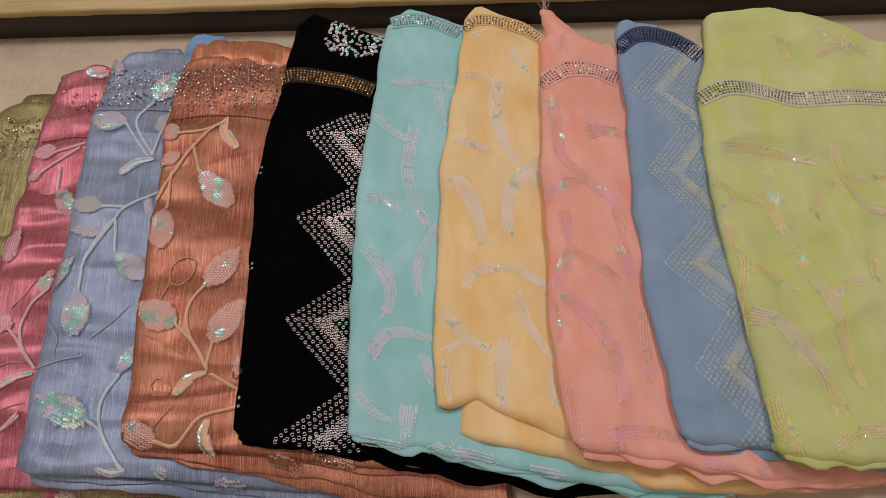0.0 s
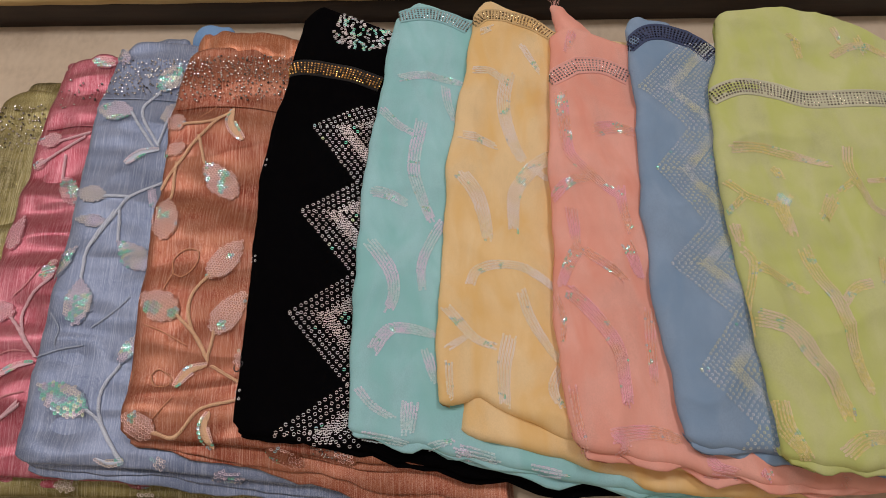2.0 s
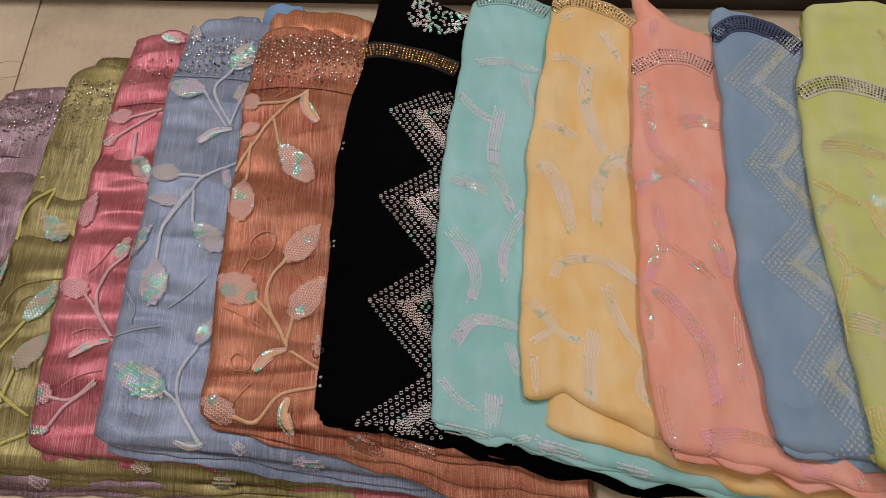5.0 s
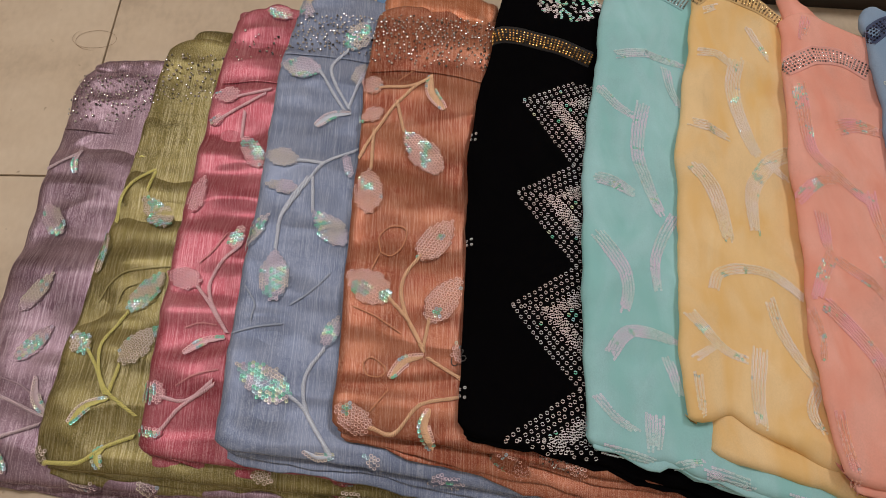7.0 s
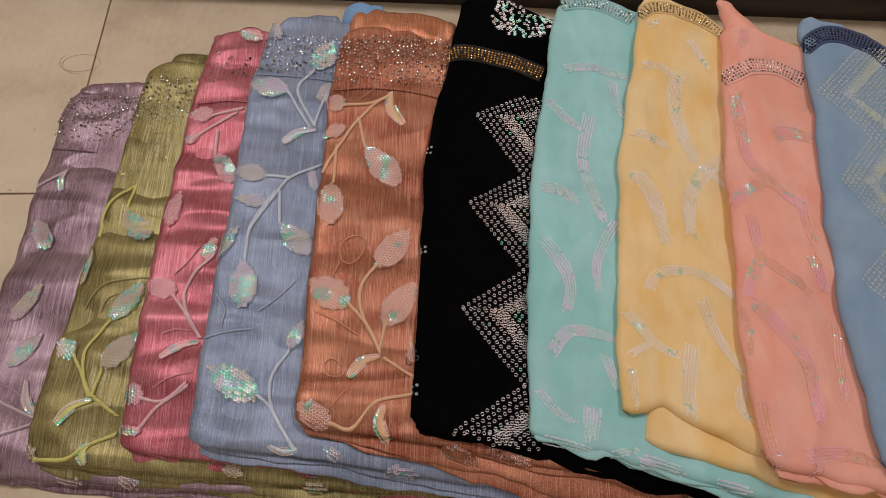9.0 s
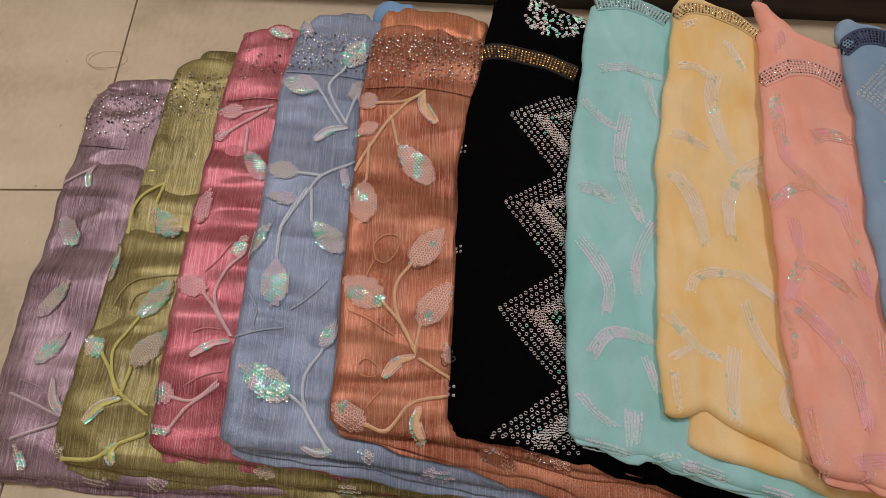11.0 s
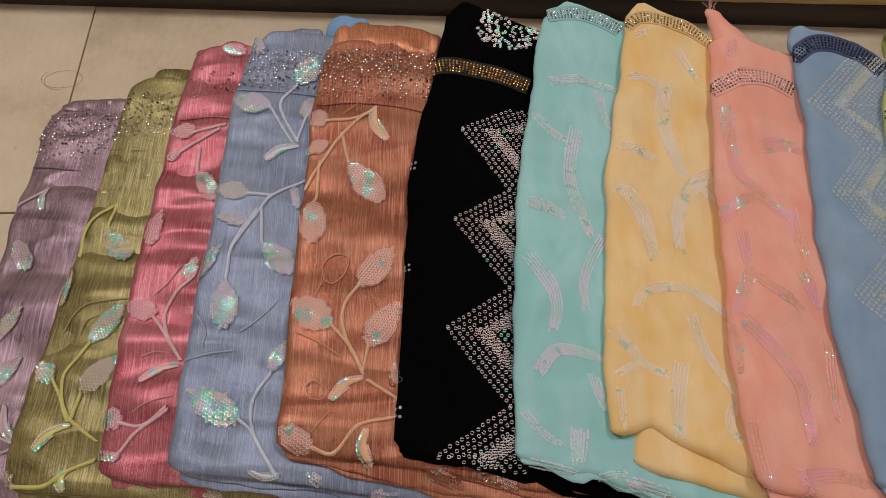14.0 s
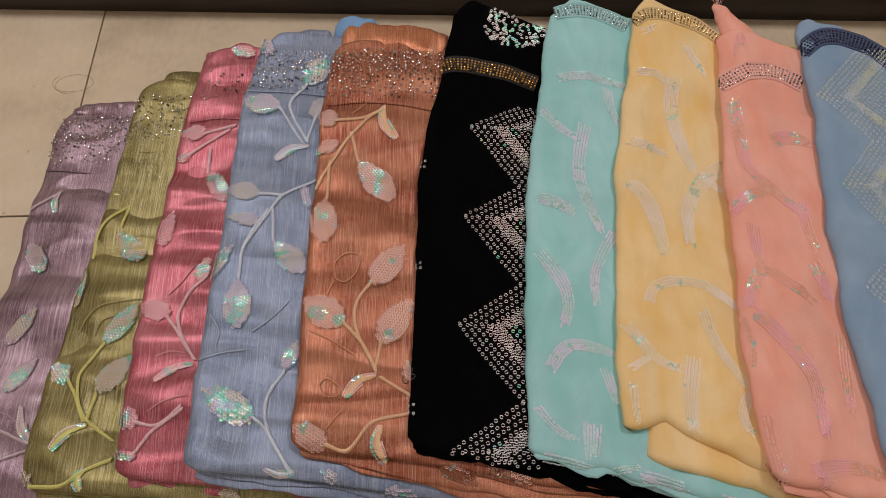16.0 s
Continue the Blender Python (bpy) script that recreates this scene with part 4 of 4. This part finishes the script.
stem("rust", (-0.081, 0.279), (-0.093, 0.257), (-0.091, 0.234), (-0.076, 0.205))
stem("rust", (-0.102, 0.242), (-0.086, 0.224), (-0.077, 0.206))
stem("rust", (-0.073, 0.229), (-0.077, 0.205))
stem("rust", (-0.073, 0.201), (-0.048, 0.185))
stem("rust", (-0.111, 0.150), (-0.094, 0.147), (-0.077, 0.166), (-0.048, 0.173))

# black cloth
stone_band("black", (-0.031, 0.490), (-0.006, 0.493), (0.031, 0.487), (0.064, 0.475), wide=0.0185)

# aqua cloth
ribbon("aqua", (0.082, 0.473), (0.102, 0.477), (0.143, 0.469), wide=0.0104)
ribbon("aqua", (0.125, 0.465), (0.127, 0.442), (0.134, 0.418), wide=0.0092)
ribbon("aqua", (0.064, 0.438), (0.078, 0.422), (0.094, 0.411), wide=0.0088)
ribbon("aqua", (0.102, 0.424), (0.095, 0.394), (0.093, 0.368), (0.099, 0.343), (0.107, 0.319), wide=0.0126)
ribbon("aqua", (0.055, 0.349), (0.071, 0.345), (0.088, 0.335), wide=0.0110)
ribbon("aqua", (0.119, 0.321), (0.106, 0.300), (0.097, 0.277), (0.097, 0.254), wide=0.0100)
ribbon("aqua", (0.053, 0.301), (0.070, 0.275), (0.074, 0.253), (0.068, 0.234), wide=0.0126)
ribbon("aqua", (0.056, 0.203), (0.069, 0.219), (0.086, 0.221), (0.109, 0.215), wide=0.0106)
ribbon("aqua", (0.098, 0.204), (0.105, 0.176), wide=0.0087)
ribbon("aqua", (0.045, 0.175), (0.056, 0.161), (0.073, 0.150), wide=0.0070)
ribbon("aqua", (0.085, 0.163), (0.082, 0.137), wide=0.0140)
ribbon("aqua", (0.098, 0.130), (0.119, 0.133), wide=0.0058)
ribbon("aqua", (0.116, 0.126), (0.132, 0.120), (0.144, 0.118), wide=0.0058)
stone_band("aqua", (0.084, 0.548), (0.111, 0.551), (0.132, 0.547), (0.153, 0.535), wide=0.0165)

# yellow cloth
ribbon("yellow", (0.162, 0.520), (0.176, 0.525), wide=0.0092)
ribbon("yellow", (0.201, 0.508), (0.217, 0.471), wide=0.0071)
ribbon("yellow", (0.151, 0.475), (0.167, 0.473), (0.181, 0.461), wide=0.0094)
ribbon("yellow", (0.186, 0.470), (0.179, 0.443), (0.179, 0.416), (0.185, 0.389), (0.193, 0.371), wide=0.0136)
ribbon("yellow", (0.136, 0.402), (0.152, 0.396), (0.171, 0.388), wide=0.0099)
ribbon("yellow", (0.134, 0.362), (0.147, 0.339), (0.152, 0.318), (0.154, 0.293), wide=0.0142)
ribbon("yellow", (0.229, 0.382), (0.206, 0.373), (0.193, 0.360), (0.180, 0.339), (0.176, 0.303), wide=0.0142)
ribbon("yellow", (0.195, 0.372), (0.215, 0.352), wide=0.0071)
ribbon("yellow", (0.136, 0.254), (0.143, 0.268), (0.162, 0.272), (0.182, 0.268), (0.205, 0.251), wide=0.0091)
ribbon("yellow", (0.177, 0.250), (0.183, 0.225), (0.196, 0.199), (0.205, 0.186), wide=0.0091)
ribbon("yellow", (0.115, 0.237), (0.125, 0.224), (0.139, 0.208), (0.155, 0.201), wide=0.0087)
ribbon("yellow", (0.115, 0.201), (0.126, 0.208), (0.136, 0.213), wide=0.0063)
ribbon("yellow", (0.165, 0.211), (0.158, 0.183), (0.157, 0.154), wide=0.0125)
ribbon("yellow", (0.116, 0.191), (0.116, 0.161), wide=0.0068)
ribbon("yellow", (0.205, 0.186), (0.195, 0.169), (0.199, 0.153), wide=0.0096)
ribbon("yellow", (0.176, 0.139), (0.175, 0.129), wide=0.0106)
ribbon("yellow", (0.160, 0.123), (0.173, 0.119), (0.199, 0.120), wide=0.0062)
stone_band("yellow", (0.157, 0.534), (0.172, 0.541), (0.211, 0.533), (0.234, 0.518), wide=0.0150)

# peach cloth
ribbon("peach", (0.251, 0.512), (0.242, 0.487), wide=0.0092)
ribbon("peach", (0.255, 0.397), (0.273, 0.403), (0.295, 0.397), wide=0.0142)
ribbon("peach", (0.231, 0.441), (0.231, 0.400), (0.233, 0.374), (0.249, 0.352), (0.272, 0.329), wide=0.0121)
ribbon("peach", (0.211, 0.330), (0.229, 0.346), (0.249, 0.350), wide=0.0110)
ribbon("peach", (0.226, 0.321), (0.227, 0.285), wide=0.0115)
ribbon("peach", (0.272, 0.342), (0.271, 0.321), (0.274, 0.292), wide=0.0099)
ribbon("peach", (0.230, 0.286), (0.219, 0.269), (0.209, 0.248), wide=0.0110)
ribbon("peach", (0.233, 0.280), (0.249, 0.266), (0.264, 0.252), wide=0.0096)
ribbon("peach", (0.213, 0.245), (0.227, 0.231), (0.239, 0.213), (0.248, 0.193), (0.249, 0.173), (0.248, 0.149), wide=0.0130)
ribbon("peach", (0.268, 0.285), (0.276, 0.254), wide=0.0110)
ribbon("peach", (0.204, 0.242), (0.208, 0.219), (0.204, 0.197), wide=0.0053)
ribbon("peach", (0.208, 0.168), (0.210, 0.136), (0.213, 0.114), wide=0.0073)
ribbon("peach", (0.235, 0.132), (0.242, 0.121), (0.234, 0.115), wide=0.0087)
ribbon("peach", (0.278, 0.227), (0.274, 0.200), (0.272, 0.165), wide=0.0098)
ribbon("peach", (0.231, 0.128), (0.263, 0.131), (0.287, 0.123), wide=0.0121)
ribbon("peach", (0.302, 0.112), (0.311, 0.103), wide=0.0085)
ribbon("peach", (0.342, 0.102), (0.345, 0.092), wide=0.0108)
ribbon("peach", (0.400, 0.095), (0.407, 0.087), wide=0.0108)
stone_band("peach", (0.223, 0.458), (0.251, 0.471), (0.275, 0.472), (0.300, 0.460), wide=0.0191)

# steel cloth
stone_band("steel", (0.301, 0.491), (0.320, 0.505), (0.341, 0.506), (0.365, 0.495), (0.382, 0.478), wide=0.0173)

# lime cloth
ribbon("lime", (0.453, 0.497), (0.458, 0.482), (0.460, 0.464), wide=0.0090)
ribbon("lime", (0.489, 0.468), (0.510, 0.478), (0.527, 0.478), (0.548, 0.467), wide=0.0084)
ribbon("lime", (0.499, 0.502), (0.502, 0.482), wide=0.0072)
ribbon("lime", (0.518, 0.491), (0.524, 0.467), wide=0.0072)
ribbon("lime", (0.369, 0.367), (0.391, 0.368), (0.414, 0.363), (0.434, 0.356), (0.454, 0.347), wide=0.0101)
ribbon("lime", (0.405, 0.351), (0.409, 0.336), wide=0.0096)
ribbon("lime", (0.473, 0.368), (0.469, 0.343), (0.475, 0.325), (0.481, 0.304), (0.503, 0.298), wide=0.0096)
ribbon("lime", (0.516, 0.334), (0.478, 0.332), wide=0.0054)
ribbon("lime", (0.359, 0.335), (0.371, 0.321), (0.381, 0.317), (0.402, 0.310), wide=0.0080)
ribbon("lime", (0.371, 0.319), (0.354, 0.304), wide=0.0070)
ribbon("lime", (0.408, 0.321), (0.401, 0.307), (0.404, 0.281), wide=0.0133)
ribbon("lime", (0.449, 0.318), (0.431, 0.293), wide=0.0133)
ribbon("lime", (0.469, 0.331), (0.453, 0.321), wide=0.0069)
ribbon("lime", (0.357, 0.294), (0.358, 0.271), wide=0.0084)
ribbon("lime", (0.357, 0.272), (0.363, 0.256), (0.352, 0.221), (0.350, 0.197), wide=0.0070)
ribbon("lime", (0.365, 0.256), (0.379, 0.245), (0.403, 0.229), wide=0.0098)
ribbon("lime", (0.356, 0.212), (0.379, 0.200), (0.391, 0.178), (0.401, 0.157), (0.405, 0.128), wide=0.0146)
ribbon("lime", (0.409, 0.271), (0.414, 0.247), (0.424, 0.221), (0.423, 0.189), (0.425, 0.165), (0.430, 0.150), wide=0.0122)
ribbon("lime", (0.456, 0.237), (0.440, 0.233), (0.426, 0.218), wide=0.0093)
ribbon("lime", (0.357, 0.148), (0.357, 0.125), (0.367, 0.102), wide=0.0130)
ribbon("lime", (0.393, 0.106), (0.413, 0.117), (0.437, 0.116), wide=0.0125)
ribbon("lime", (0.474, 0.260), (0.465, 0.233), wide=0.0106)
stone_band("lime", (0.365, 0.423), (0.393, 0.432), (0.426, 0.429), (0.452, 0.420), (0.480, 0.420), (0.546, 0.418), wide=0.0182)

# the back of the embroidery on the layer beneath, showing through the sheer silk
SHOWN = {"mauve": (0.36, 0.24, 0.28), "olive": (0.36, 0.31, 0.11), "pink": (0.66, 0.26, 0.28), "denim": (0.38, 0.44, 0.57), "rust": (0.62, 0.26, 0.13)}
BACK_THREAD = {k: thread_material(k + "_back_thread", c) for k, c in SHOWN.items()}
for key, *points in (
    ("rust", (-0.106, 0.440), (-0.100, 0.451), (-0.093, 0.459)),
    ("rust", (-0.112, 0.278), (-0.115, 0.270), (-0.117, 0.264)),
    ("rust", (-0.128, 0.236), (-0.111, 0.228), (-0.093, 0.217)),
    ("rust", (-0.100, 0.175), (-0.106, 0.167), (-0.112, 0.160)),
    ("rust", (-0.111, 0.280), (-0.113, 0.294), (-0.104, 0.303), (-0.093, 0.301), (-0.095, 0.287), (-0.103, 0.277), (-0.111, 0.280)),
    ("rust", (-0.119, 0.195), (-0.113, 0.199), (-0.103, 0.192), (-0.106, 0.185), (-0.115, 0.186), (-0.119, 0.195)),
    ("olive", (-0.334, 0.245), (-0.326, 0.262), (-0.315, 0.271), (-0.297, 0.274), (-0.281, 0.276)),
    ("olive", (-0.318, 0.246), (-0.314, 0.257), (-0.304, 0.262)),
    ("pink", (-0.255, 0.222), (-0.245, 0.226), (-0.232, 0.225)),
    ("pink", (-0.253, 0.178), (-0.241, 0.185), (-0.225, 0.190)),
    ("pink", (-0.253, 0.275), (-0.244, 0.284), (-0.235, 0.299)),
    ("denim", (-0.217, 0.217), (-0.200, 0.222), (-0.181, 0.225)),
    ("denim", (-0.177, 0.240), (-0.165, 0.249), (-0.150, 0.267)),
    ("denim", (-0.212, 0.253), (-0.204, 0.240), (-0.205, 0.226)),
    ("mauve", (-0.396, 0.186), (-0.377, 0.179), (-0.355, 0.161)),
    ("mauve", (-0.387, 0.248), (-0.380, 0.258), (-0.378, 0.277)),
):
    verts, faces = stitches(key, resample(points, 0.0015), 0.0006, 0.0014, 0.5, 0.0002)
    raw_part("back_stitch", verts, faces, BACK_THREAD[key], ROOTS[key])

# along the front folds
sequin_leaf("rust", (0.062, 0.106), (0.040, 0.110), wide=0.009)
sequin_leaf("rust", (0.140, 0.097), (0.118, 0.099), wide=0.010)
sequin_leaf("pink", (-0.120, 0.118), (-0.140, 0.120), wide=0.008)
sequin_leaf("olive", (-0.115, 0.107), (-0.135, 0.108), wide=0.008)
sequin_leaf("denim", (-0.045, 0.117), (-0.065, 0.119), wide=0.008)
ribbon("aqua", (0.120, 0.126), (0.150, 0.118), wide=0.010)
ribbon("aqua", (0.047, 0.140), (0.066, 0.136), (0.085, 0.131), wide=0.007)
ribbon("aqua", (0.170, 0.112), (0.200, 0.105), wide=0.008)
ribbon("yellow", (0.250, 0.108), (0.275, 0.098), wide=0.008)
ribbon("yellow", (0.215, 0.128), (0.235, 0.121), wide=0.010)
ribbon("peach", (0.300, 0.104), (0.325, 0.099), wide=0.012)
front = []
for k in range(30):
    x = RNG.uniform(0.005, 0.036)
    front.append((*CLOTHS["rust"].point(x, CLOTHS["rust"].y_bottom(x) + RNG.uniform(0.0005, 0.006), 0.0003), 0.0008))
raw_part("stone_row", *stones(front), STONE["rust"], ROOTS["rust"], "small silver stones", "stuff")

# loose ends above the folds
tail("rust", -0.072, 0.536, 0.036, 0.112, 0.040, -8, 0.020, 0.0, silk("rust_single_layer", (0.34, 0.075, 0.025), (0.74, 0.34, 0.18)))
tail("denim", -0.165, 0.542, 0.032, 0.064, 0.030, 8, 0.018)
tail("denim", -0.112, 0.556, 0.030, 0.044, 0.034, -10, 0.026, 0.0, chiffon("blue_lining", (0.20, 0.36, 0.62)))
tail("peach", 0.250, 0.532, 0.047, 0.062, 0.040, 112, 0.010, 0.75)
tail("steel", 0.328, 0.515, 0.046, 0.046, 0.034, -12, 0.016)
tail("olive", -0.288, 0.512, 0.014, 0.044, 0.026, 4, 0.018)
tail("pink", -0.238, 0.535, 0.027, 0.052, 0.018, 14, 0.014)
tail("mauve", -0.365, 0.487, 0.008, 0.07, 0.018, 0, 0.014)

# frayed threads on the peach end
verts, faces = [], []
for k in range(14):
    p = Vector((0.238 + 0.006 * RNG.random(), 0.556 + 0.003 * RNG.random(), 0.048))
    d = Vector((RNG.uniform(-0.8, 0.6), 1, RNG.uniform(-0.1, 0.6))).normalized()
    base = len(verts)
    for s in range(5):
        q = p + d * (0.0026 * s) + Vector((0.0012 * noise.noise((k, s * 0.5, 0)), 0, 0.001 * noise.noise((k, s * 0.5, 5))))
        verts += [q + Vector((0.00016, 0, 0)), q + Vector((-0.00016, 0, 0.0)), q + Vector((0, 0, 0.00025))]
    for s in range(4):
        for c in range(3):
            faces.append((base + 3 * s + c, base + 3 * s + (c + 1) % 3, base + 3 * s + 3 + (c + 1) % 3, base + 3 * s + 3 + c))
raw_part("frayed_edge", verts, faces, THREAD["peach"], ROOTS["peach"])


# ---- floor clutter ----
def loose_thread(x, y, rx, ry, turns, label):
    curve = bpy.data.curves.new("loose_thread", "CURVE")
    curve.dimensions, curve.bevel_depth, curve.bevel_resolution = "3D", 0.00013, 1
    line = curve.splines.new("POLY")
    n = 90
    line.points.add(n - 1)
    for k in range(n):
        a = 2 * math.pi * turns * k / (n - 1) + 2.4
        g = 1 + 0.12 * noise.noise((k * 0.07, x * 9, 0))
        line.points[k].co = (x + rx * g * math.cos(a) + 0.006 * k / n, y + ry * g * math.sin(a) - 0.004 * k / n, 0.0006, 1)
    m, nt, b = nodes_of("brown_thread")
    b.inputs["Base Color"].default_value = (0.26, 0.15, 0.08, 1)
    curve.materials.append(m)
    return tagged(new("loose_thread", curve), label, "thread")


loose_thread(-0.418, 0.532, 0.021, 0.012, 1.35, "thin brown loose thread curled on the floor tile")


# ---- a small knot of black thread where the black cloth meets the rust one ----
verts, faces = [], []
for cx, cy, rx, ry in ((-0.0505, 0.2045, 0.0030, 0.0022), (-0.0535, 0.1995, 0.0024, 0.0034), (-0.0480, 0.1990, 0.0026, 0.0020)):
    base = len(verts)
    for k in range(18):
        t = 2 * math.pi * k / 18
        x, y = cx + rx * math.cos(t), cy + ry * math.sin(t)
        z = 0.0005 + max(CLOTHS["rust"].z(x, y), CLOTHS["black"].point(x, y)[0].z if x > CLOTHS["black"].edge(y) else 0)
        for q in range(4):
            w = math.pi / 2 * q
            verts.append((x + 0.0004 * math.cos(w) * math.cos(t), y + 0.0004 * math.cos(w) * math.sin(t), z + 0.0004 * math.sin(w)))
    for k in range(18):
        for q in range(4):
            m = (k + 1) % 18
            faces.append((base + 4 * k + q, base + 4 * m + q, base + 4 * m + (q + 1) % 4, base + 4 * k + (q + 1) % 4))
raw_part("thread_knot", verts, faces, THREAD["black"], ROOTS["black"], "loops of black thread")
